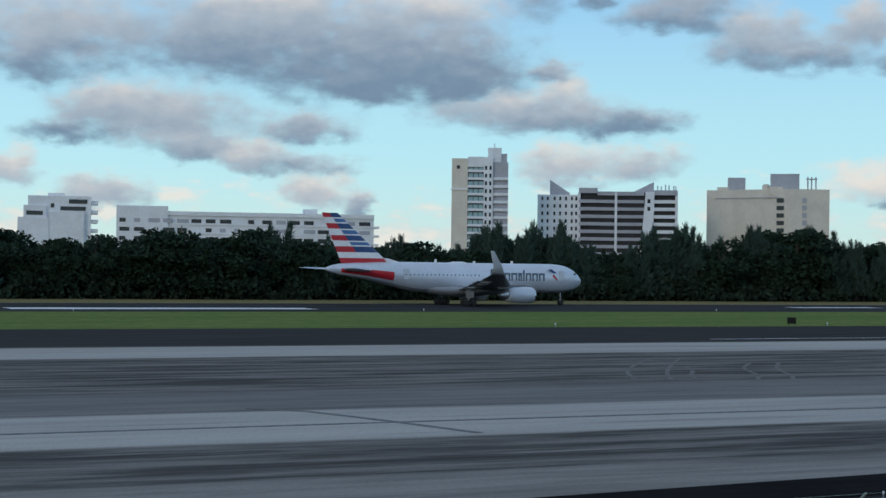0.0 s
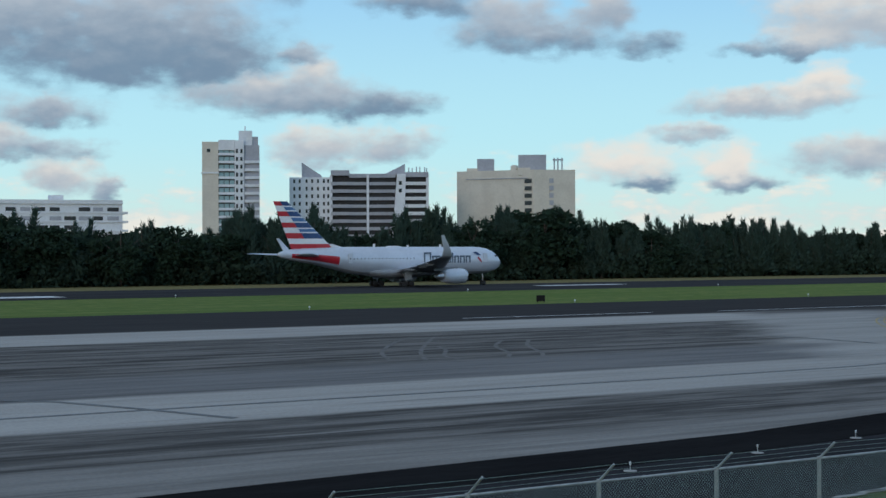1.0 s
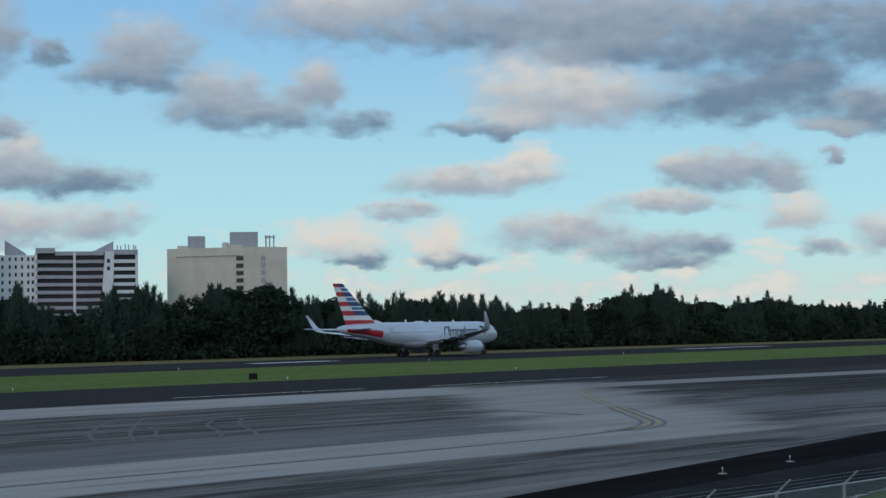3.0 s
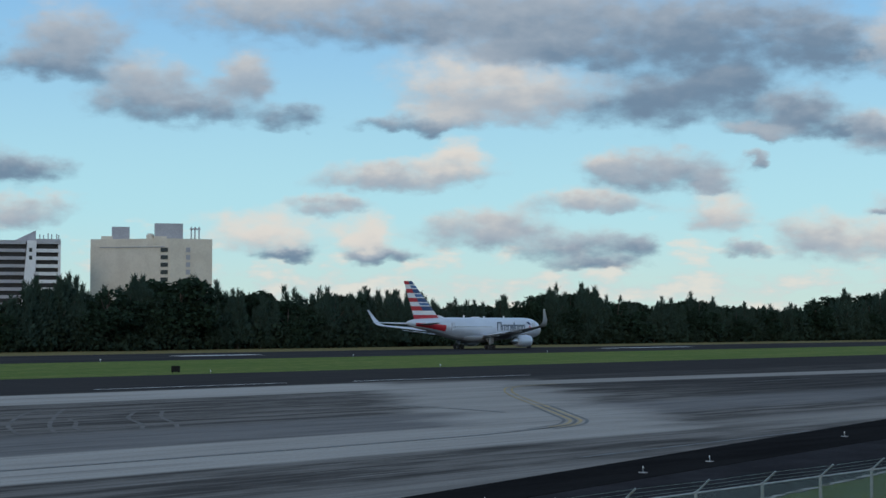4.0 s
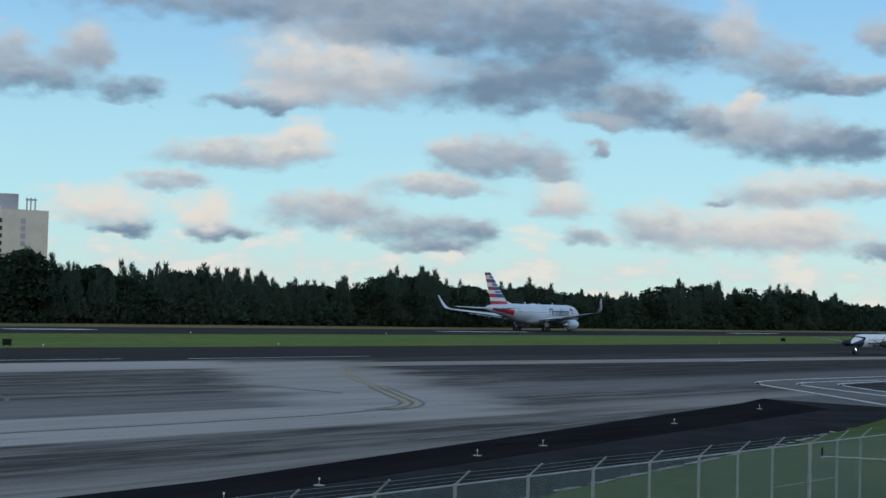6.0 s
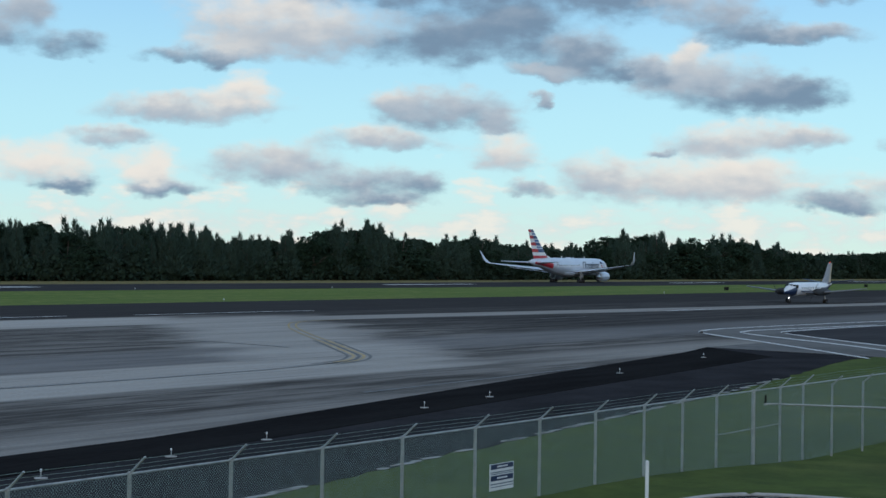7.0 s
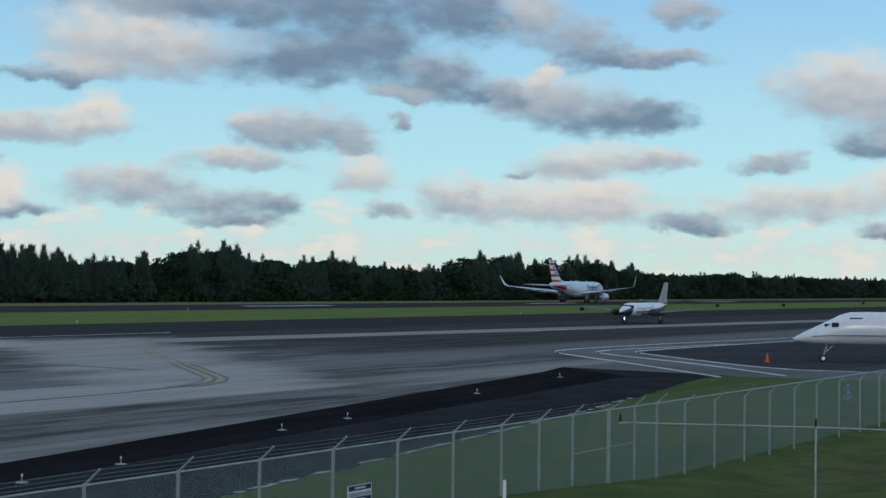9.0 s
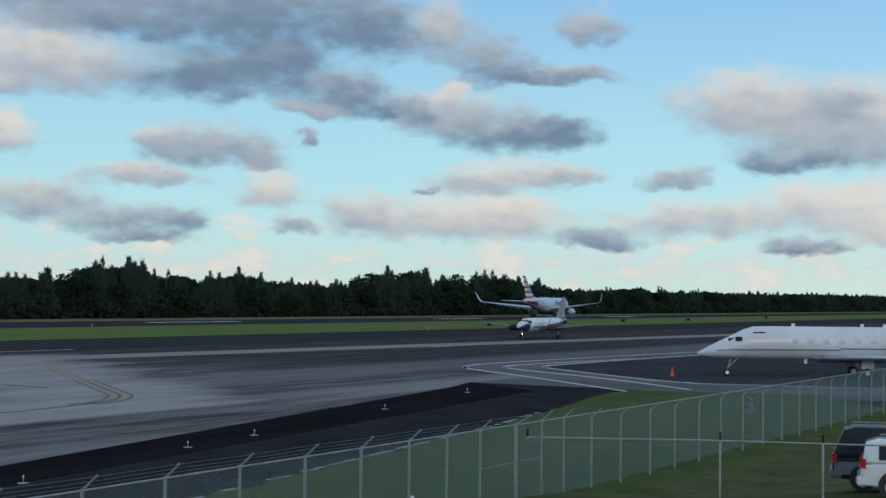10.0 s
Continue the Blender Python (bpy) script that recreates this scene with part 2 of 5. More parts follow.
M_SCUFF = mat("pale_tyre_scuff", (0.21, 0.20, 0.195), (0.15, 0.145, 0.14), 0.6, 0.85, fine=6, shine=0.0)
M_YELLOW = mat("worn_yellow_line_paint", (0.50, 0.34, 0.12), (0.34, 0.27, 0.16), 0.8, 0.75, fine=6)
M_OLDYELLOW = mat("nearly_worn_off_yellow_paint", (0.47, 0.36, 0.18), (0.38, 0.31, 0.20), 0.8, 0.8, fine=6, shine=0.0)
M_BLACKLINE = mat("black_line_border", (0.10, 0.10, 0.10), (0.15, 0.15, 0.15), 0.6, 0.8)
M_TRUNK = mat("bark", (0.10, 0.085, 0.07), (0.06, 0.05, 0.042), 1.5, 0.9)
M_ORANGE = mat("orange_cone_plastic", (0.75, 0.10, 0.03), (0.6, 0.08, 0.03), 3.0, 0.5)
M_BLACKBOX = mat("black_sign_panel", (0.010, 0.010, 0.011), (0.016, 0.016, 0.016), 2.0, 0.7, shine=0.1)
M_SIGN = mat("white_sign_panel", (0.62, 0.66, 0.67), (0.55, 0.58, 0.60), 3.0, 0.5)
M_DULLSIGN = mat("dull_teal_sign_panel", (0.20, 0.27, 0.28), (0.16, 0.22, 0.23), 3.0, 0.6)
M_TINT = mat("tinted_car_glass", (0.012, 0.014, 0.018), (0.018, 0.020, 0.025), 2.0, 0.35, shine=0.25)
M_TAIL = mat("red_lamp_lens", (0.55, 0.02, 0.02), (0.4, 0.015, 0.015), 5.0, 0.2, coat=0.5)
M_LAMP = mat("landing_lamp", (0.9, 0.9, 0.9), None, 1.0, 0.3, glow=(1.0, 0.93, 0.85, 14.0))
M_BEACON = mat("red_beacon", (0.9, 0.1, 0.06), None, 1.0, 0.3, glow=(1.0, 0.12, 0.06, 2.0))
M_CARBLACK = mat("black_car_paint", (0.018, 0.019, 0.022), (0.026, 0.027, 0.030), 1.0, 0.4, shine=0.2)
M_CARWHITE = mat("white_car_paint", (0.78, 0.79, 0.80), (0.72, 0.73, 0.75), 1.0, 0.25, coat=0.8)
M_PLASTIC = mat("grey_bumper_plastic", (0.20, 0.21, 0.23), (0.15, 0.155, 0.17), 2.0, 0.5)


def leaf_mat(name, a, b):
    m = mat(name, a, b, 0.5, 0.85, fine=5, shine=0.15)
    n, p = Nodes(m.node_tree), m.node_tree.nodes["Principled BSDF"]
    old = p.inputs["Base Color"].links[0].from_socket
    rnd = n.add("ShaderNodeNewGeometry").outputs["Random Per Island"]
    n.put(p.inputs["Base Color"], n.mix(n.math("MULTIPLY", rnd, 0.4), old, tuple(c * 0.6 for c in b)))
    return m


M_PINE = leaf_mat("casuarina_needles", (0.056, 0.096, 0.074), (0.038, 0.068, 0.054))
M_LEAF = leaf_mat("broad_leaves", (0.026, 0.052, 0.030), (0.017, 0.036, 0.023))
M_SCRUB = leaf_mat("scrub_leaves", (0.028, 0.050, 0.032), (0.020, 0.036, 0.024))


def ground_mat():
    """Mown grass: green lawn, drier and browner where it grows rank, with mown streaks along the runway."""
    m = bpy.data.materials.new("airfield_grass")
    m.use_nodes = True
    n, b = Nodes(m.node_tree), m.node_tree.nodes["Principled BSDF"]
    at = n.add("ShaderNodeTexCoord").outputs["Object"]
    s = n.add("ShaderNodeSeparateXYZ")
    n.put(s.inputs[0], at)
    coarse = n.noise(n.vec("MULTIPLY", at, (0.03, 0.12, 0.1)), 1.0, 5.0)
    fine, tuft = n.noise(at, 3.5, 6.0, 0.7), n.noise(at, 0.45, 5.0, 0.65)
    green = n.mix(n.step(coarse, 0.40, 0.62), (0.200, 0.235, 0.070), (0.135, 0.195, 0.048))
    green = n.mix(n.step(tuft, 0.35, 0.7), green, (0.095, 0.150, 0.040))
    brown = n.mix(n.step(tuft, 0.4, 0.65), (0.245, 0.200, 0.100), (0.165, 0.150, 0.066))
    field = n.step(n.math("MULTIPLY_ADD", coarse, 6.0, s.outputs[1]), 266.0, 272.0)
    bank = n.math("MULTIPLY", n.step(n.math("MULTIPLY_ADD", tuft, 8.0, s.outputs[0]), 52.0, 62.0),
                  n.math("SUBTRACT", 1.0, n.step(n.math("MULTIPLY_ADD", tuft, 4.0, s.outputs[1]), 20.0, 25.0)))
    dry = n.math("MAXIMUM", field, n.math("MULTIPLY", bank, 0.85))
    col = n.mix(dry, green, brown)
    near = n.math("SUBTRACT", 1.0, n.step(s.outputs[1], 42.0, 60.0))
    col = n.mix(n.math("MULTIPLY", near, n.math("MULTIPLY_ADD", tuft, 0.6, 0.3)), col, (0.050, 0.066, 0.026))
    n.put(b.inputs["Base Color"], n.mix(n.math("MULTIPLY", n.step(fine, 0.35, 0.75), 0.55), col, (0.06, 0.075, 0.025)))
    b.inputs["Roughness"].default_value = 1.0
    b.inputs["Specular IOR Level"].default_value = 0.03
    k = n.add("ShaderNodeBump")
    k.inputs["Strength"].default_value, k.inputs["Distance"].default_value = 0.6, 0.08
    n.put(k.inputs["Height"], fine)
    n.put(b.inputs["Normal"], k.outputs[0])
    return m


def paving_mat():
    """The apron: streaked asphalt with pale worn lanes, a pale turning area and tyre scuffs."""
    m = bpy.data.materials.new("apron_asphalt")
    m.use_nodes = True
    n, b = Nodes(m.node_tree), m.node_tree.nodes["Principled BSDF"]
    at = n.add("ShaderNodeTexCoord").outputs["Object"]
    s = n.add("ShaderNodeSeparateXYZ")
    n.put(s.inputs[0], at)
    x, y = s.outputs[0], s.outputs[1]
    streak = n.noise(n.vec("MULTIPLY", at, (0.060, 0.50, 1.0)), 1.0, 8.0, 0.70)
    streak2 = n.noise(n.vec("MULTIPLY", at, (0.012, 0.16, 1.0)), 1.0, 4.0, 0.55)
    grain, blot = n.noise(at, 6.0, 5.0, 0.7), n.noise(n.vec("MULTIPLY", at, (0.06, 0.12, 1.0)), 1.0, 5.0, 0.6)
    wob = n.math("MULTIPLY", n.math("SUBTRACT", streak, 0.5), 5.0)
    yw = n.math("ADD", y, wob)
    yn = n.math("MULTIPLY_ADD", n.math("SUBTRACT", streak, 0.5), 1.6, y)

    def band(v, lo, hi, soft):
        return n.math("MULTIPLY", n.step(v, lo - soft, lo + soft), n.math("SUBTRACT", 1.0, n.step(v, hi - soft, hi + soft)))

    lane = n.math("MULTIPLY", band(yn, 55.9, 67.8, 0.6), n.math("SUBTRACT", 1.0, n.step(n.math("MULTIPLY_ADD", blot, 16.0, x), 84.0, 98.0)))
    far_lane = n.math("MULTIPLY", band(yn, 109.2, 123.5, 0.7), n.math("SUBTRACT", 1.0, n.step(n.math("MULTIPLY_ADD", blot, 14.0, x), 118.0, 132.0)))
    slant = n.math("MULTIPLY_ADD", n.math("SUBTRACT", y, 62.0), -0.85, n.math("SUBTRACT", x, 76.0))
    slant = n.math("MULTIPLY_ADD", n.math("SUBTRACT", blot, 0.5), 26.0, slant)
    turn = n.math("MULTIPLY", band(slant, -9.0, 11.0, 5.0), band(yw, 58.0, 119.0, 3.0))
    y3 = n.math("MULTIPLY_ADD", n.math("SUBTRACT", x, 130.0), 0.085, yn)
    strip = n.math("MULTIPLY", n.math("MULTIPLY", band(y3, 107.5, 115.5, 0.8), n.step(x, 96.0, 120.0)), 0.75)
    edge_lane = n.math("MULTIPLY", band(n.math("MULTIPLY_ADD", n.math("SUBTRACT", streak2, 0.5), 16.0, y), 41.0, 46.0, 1.5), 0.4)
    mid_lane = n.math("MULTIPLY", n.math("MULTIPLY", band(yw, 52.0, 60.0, 2.5), n.step(x, 62.0, 110.0)), 0.55)
    pale = n.math("MAXIMUM", n.math("MAXIMUM", lane, far_lane), n.math("MAXIMUM", n.math("MULTIPLY", turn, 0.9), n.math("MAXIMUM", strip, n.math("MAXIMUM", edge_lane, mid_lane))))
    dark = n.mix(n.step(streak, 0.38, 0.62), (0.074, 0.070, 0.067), (0.215, 0.202, 0.190))
    # fresh dark surfacing beside the far grass and beyond the turning area
    fresh = n.math("MAXIMUM", n.step(yn, 123.0, 126.0), n.math("MULTIPLY", n.step(n.math("MULTIPLY_ADD", blot, 40.0, x), 130.0, 165.0), 0.8))
    dark = n.mix(n.math("MULTIPLY", fresh, 0.92), dark, (0.044, 0.043, 0.044))
    far_dark = n.math("MULTIPLY", band(yw, 67.0, 79.0, 3.0), 0.6)
    dark = n.mix(far_dark, dark, (0.24, 0.235, 0.235))
    light = n.mix(n.step(streak2, 0.3, 0.7), (0.375, 0.355, 0.332), (0.48, 0.455, 0.425))
    light = n.mix(n.math("MULTIPLY", n.step(streak, 0.45, 0.75), 0.45), light, (0.25, 0.235, 0.22))
    col = n.mix(pale, dark, light)
    # thin rubber and seam streaks drawn out along the taxiing direction
    thin = n.noise(n.vec("MULTIPLY", at, (0.035, 1.3, 1.0)), 1.0, 5.0, 0.6)
    col = n.mix(n.math("MULTIPLY", n.step(thin, 0.56, 0.70), 0.38), col, (0.075, 0.072, 0.072))
    worn = n.noise(n.vec("MULTIPLY", at, (0.028, 0.9, 1.0)), 1.7, 5.0, 0.6)
    col = n.mix(n.math("MULTIPLY", n.step(worn, 0.60, 0.70), n.math("SUBTRACT", 0.55, n.math("MULTIPLY", fresh, 0.45))), col, (0.36, 0.34, 0.32))
    n.put(b.inputs["Base Color"], n.mix(n.math("MULTIPLY", n.step(grain, 0.3, 0.8), 0.3), col, (0.07, 0.07, 0.073)))
    n.put(b.inputs["Roughness"], n.math("MULTIPLY_ADD", streak, 0.2, 0.75))
    b.inputs["Specular IOR Level"].default_value = 0.0
    k = n.add("ShaderNodeBump")
    k.inputs["Strength"].default_value, k.inputs["Distance"].default_value = 0.25, 0.01
    n.put(k.inputs["Height"], grain)
    n.put(b.inputs["Normal"], k.outputs[0])
    return m


M_GRASS, M_APRON = ground_mat(), paving_mat()
M_RUNWAY = mat("runway_asphalt", (0.036, 0.036, 0.038), (0.064, 0.064, 0.066), 0.05, 0.85, stretch=(0.3, 4, 1), shine=0.0)
M_SHOULDER = mat("black_shoulder_asphalt", (0.014, 0.014, 0.015), (0.022, 0.022, 0.023), 0.3, 0.9, stretch=(0.3, 1.5, 1), fine=20, shine=0.0)
M_ROAD = mat("perimeter_asphalt", (0.044, 0.044, 0.049), (0.028, 0.028, 0.031), 0.25, 0.9, bump=0.2, fine=20, shine=0.0)
M_TAXI = mat("taxiway_asphalt", (0.190, 0.188, 0.184), (0.130, 0.130, 0.130), 0.1, 0.85, stretch=(1, 1, 1), shine=0.0)
M_STAND = mat("stand_asphalt", (0.070, 0.070, 0.074), (0.054, 0.054, 0.058), 0.1, 0.85, stretch=(0.5, 1, 1), shine=0.0)


# ---- building blocks ----
def part(name, bm, material, parent=None, label="", smooth=False):
    """Links a bmesh (or a ready mesh) as one object under its thing."""
    if isinstance(bm, bpy.types.Mesh):
        me = bm
    else:
        me = bpy.data.meshes.new(name)
        bmesh.ops.recalc_face_normals(bm, faces=bm.faces)
        bm.to_mesh(me)
        bm.free()
        for m in material if isinstance(material, (list, tuple)) else (material,):
            me.materials.append(m)
        if smooth:
            me.shade_smooth()
    ob = new(name, me)
    ob.parent = parent
    if label:
        tagged(ob, label)
    return ob


def thing(name, label, category, m=None, group="", kind=""):
    ob = tagged(new(name), label, category, group, kind)
    ob.empty_display_size = 0.2
    if m is not None:
        ob.matrix_basis = m
    return ob


def block(bm, x0, x1, y0, y1, z0, z1, bevel=0.0):
    r = bmesh.ops.create_cube(bm, size=1)
    for v in r["verts"]:
        v.co = ((x0 + x1) / 2 + v.co.x * (x1 - x0), (y0 + y1) / 2 + v.co.y * (y1 - y0), (z0 + z1) / 2 + v.co.z * (z1 - z0))
    if bevel:
        edges = list({e for v in r["verts"] for e in v.link_edges})
        bmesh.ops.bevel(bm, geom=edges, offset=bevel, segments=2, affect="EDGES", profile=0.6)
    return bm


def boxed(x0, x1, y0, y1, z0, z1, bevel=0.0):
    return block(bmesh.new(), x0, x1, y0, y1, z0, z1, bevel)


def loft(bm, rings, cap=True, paint=None):
    """Skins closed rings of equal point counts; paint(i, j) gives the material of a face."""
    rows = [[bm.verts.new(p) for p in ring] for ring in rings]
    k = len(rows[0])
    for i in range(len(rows) - 1):
        for j in range(k):
            f = bm.faces.new((rows[i][j], rows[i][(j + 1) % k], rows[i + 1][(j + 1) % k], rows[i + 1][j]))
            if paint:
                f.material_index = paint(i, j)
    if cap:
        for r in (rows[0], rows[-1]):
            f = bm.faces.new(r)
            if paint:
                f.material_index = paint(0 if r is rows[0] else len(rows) - 2, 0)
    return bm


def tube(bm, pts, r, n=8, r1=None):
    """A round bar along points, tapering from r to r1."""
    pts = [Vector(p) for p in pts]
    rings = []
    for i, p in enumerate(pts):
        d = (pts[min(i + 1, len(pts) - 1)] - pts[max(i - 1, 0)]).normalized()
        a = d.orthogonal().normalized()
        b = d.cross(a)
        rr = r if r1 is None else r + (r1 - r) * i / (len(pts) - 1)
        rings.append([p + a * rr * math.cos(2 * math.pi * k / n) + b * rr * math.sin(2 * math.pi * k / n) for k in range(n)])
    return loft(bm, rings)


def rod(pts, r, n=8, r1=None):
    return tube(bmesh.new(), pts, r, n, r1)


def turned(axis_pts, n=24, along="x"):
    """A turned body: (place along the axis, radius) pairs."""
    rings = []
    for a, r in axis_pts:
        ring = []
        for k in range(n):
            c, s = r * math.cos(2 * math.pi * k / n), r * math.sin(2 * math.pi * k / n)
            ring.append({"x": (a, c, s), "y": (c, a, s), "z": (c, s, a)}[along])
        rings.append(ring)
    return loft(bmesh.new(), rings)


def shifted(bm, x=0, y=0, z=0):
    bmesh.ops.translate(bm, verts=bm.verts, vec=(x, y, z))
    return bm


def flat_sheet(name, outline, z, material, label="", category="", kind="structure", parent=None, thick=0.3):
    """A slab whose top lies at z, from its outline."""
    bm = bmesh.new()
    top = bm.faces.new([bm.verts.new((x, y, z)) for x, y in outline])
    r = bmesh.ops.extrude_face_region(bm, geom=[top])
    bmesh.ops.translate(bm, verts=[g for g in r["geom"] if isinstance(g, bmesh.types.BMVert)], vec=(0, 0, -thick))
    ob = part(name, bm, material, parent)
    return tagged(ob, label, category, "", kind) if not parent else ob


def ribbon(name, pts, w, z, material, parent=None):
    """A painted line of width w along points on the ground."""
    bm = bmesh.new()
    pts = [Vector((x, y, z)) for x, y in pts]
    pairs = []
    for i, p in enumerate(pts):
        d = (pts[min(i + 1, len(pts) - 1)] - pts[max(i - 1, 0)]).normalized()
        s = Vector((-d.y, d.x, 0)) * (w / 2)
        pairs.append((bm.verts.new(p - s), bm.verts.new(p + s)))
    for a, b in zip(pairs, pairs[1:]):
        bm.faces.new((a[0], b[0], b[1], a[1]))
    return part(name, bm, material, parent)


def smooth_line(pts, n=8):
    """Points on a smooth curve through the given ones."""
    p = [Vector((*q, 0)) for q in pts]
    p = [p[0] * 2 - p[1], *p, p[-1] * 2 - p[-2]]
    out = []
    for i in range(1, len(p) - 2):
        for k in range(n):
            t = k / n
            v = 0.5 * (2 * p[i] + (p[i + 1] - p[i - 1]) * t + (2 * p[i - 1] - 5 * p[i] + 4 * p[i + 1] - p[i + 2]) * t * t
                       + (3 * p[i] - p[i - 1] - 3 * p[i + 1] + p[i + 2]) * t ** 3)
            out.append((v.x, v.y))
    return [*out, (p[-2].x, p[-2].y)]


def ease(x, lo, hi):
    t = min(1, max(0, (x - lo) / (hi - lo)))
    return t * t * (3 - 2 * t)


# ---- the ground ----
def dip(x, y):
    """The swale along the perimeter fence."""
    bank = 0.55 * ease(x, 47, 51) * (1 - ease(y, 14, 18)) * ease(y, -20, 0) * (1 - ease(x, 80, 110))
    return bank - 0.85 * ease(x, 40, 62) * ease(y, 8, 17) * (1 - ease(y, 24, 29)) * (1 - ease(x, 120, 150))


def build_ground():
    xs = sorted({-3000, -1500, -600, -200, -60, *range(-20, 164, 4), 200, 300, 500, 900, 1600, 3000, 4600})
    ys = sorted({-2000, -600, -150, -30, *range(0, 44, 3), 60, 100, 160, 220, 270, 400, 800, 1600, 3000, 4600})
    bm = bmesh.new()
    v = {(x, y): bm.verts.new((x, y, dip(x, y))) for x in xs for y in ys}
    for a, b in zip(xs, xs[1:]):
        for c, d in zip(ys, ys[1:]):
            bm.faces.new((v[a, c], v[b, c], v[b, d], v[a, d]))
    tagged(part("ground", bm, M_GRASS, smooth=True), "mown green airfield grass, browner near the trees", "grass", "", "structure")


build_ground()


def shoulder_y(x):
    return 40.0 + (x - 22.0) * 0.078 + max(0, x - 40) * 0.115


def road_y(x):
    return 28.9 + max(0, x - 30) * 0.155 + max(0, x - 75) * 0.05


def build_paving():
    edge = [(x, shoulder_y(x)) for x in range(-20, 108, 4)]
    flat_sheet("apron", [(-400, 33.6), *edge, (112, 56), (140, 40), (170, -60), (1200, -60), (1200, 159.4), (-400, 159.4)], 0.03, M_APRON,
               "grey streaked asphalt apron with pale worn lanes", "apron")
    low = [(x, shoulder_y(x) - 3.6 - 0.05 * max(0, x - 40)) for x in range(-20, 106, 4)]
    flat_sheet("shoulder", [*low, (111.9, 55.9), *[(x, y - 0.02) for x, y in reversed(edge)]], 0.045, M_SHOULDER, "black asphalt taxiway shoulder", "shoulder")
    random.seed(4)
    rough = [(x * 1.0, road_y(x) + random.uniform(-0.3, 0.3)) for x in range(-20, 93, 1)]
    flat_sheet("road", [*rough, (100, 41.0), (106, 42.0), (124, 42.0), (124, 53.5), (112, 55.9), *[(x, y) for x, y in reversed(low)]], 0.02, M_ROAD,
               "dark grey perimeter asphalt with a crumbling edge", "road")
    # crumbled edge of pale dirt where the asphalt meets the lawn
    for i in range(70):
        x = random.uniform(14, 84)
        bm = bmesh.new()
        r = bmesh.ops.create_circle(bm, cap_ends=True, segments=9, radius=1)
        w = random.uniform(0.25, 0.8)
        for v in r["verts"]:
            v.co = (x + v.co.x * w * random.uniform(0.6, 1.2), road_y(x) - 0.05 + v.co.y * 0.14 * random.uniform(0.5, 1.2), 0.026)
        g = bmesh.ops.extrude_face_region(bm, geom=bm.faces[:])
        bmesh.ops.translate(bm, verts=[q for q in g["geom"] if isinstance(q, bmesh.types.BMVert)], vec=(0, 0, 0.02))
        tagged(part("rubble_patch", bm, M_CONC), "pale crumbled asphalt rubble at the lawn's edge", "rubble", "rubble along the road", "")
    flat_sheet("runway", [(-900, 219.8), (2600, 219.8), (2600, 268), (-900, 268)], 0.03, M_RUNWAY, "dark runway asphalt", "runway")
    flat_sheet("stand", [(230, 58.6), (185.3, 62.3), (163.2, 63.6), (147, 63.8), (142.3, 63.0), (138.5, 60.1), (127.2, 48.6), (122.8, 42.6), (122, 36.6), (134, -60), (230, -60)],
               0.048, M_STAND, "dark grey asphalt parking stand", "apron")
    flat_sheet("taxiway", [(112, 56.0), (122, 55.8), (131.8, 65.8), (138.2, 70.2), (142.3, 71.2), (149.4, 71.2), (170.8, 69.9), (197.4, 67.4), (230, 64), (230, -60), (128, -60), (110, 39.5)],
               0.042, M_TAXI, "grey taxiway asphalt round the parking stand", "taxiway")


build_paving()


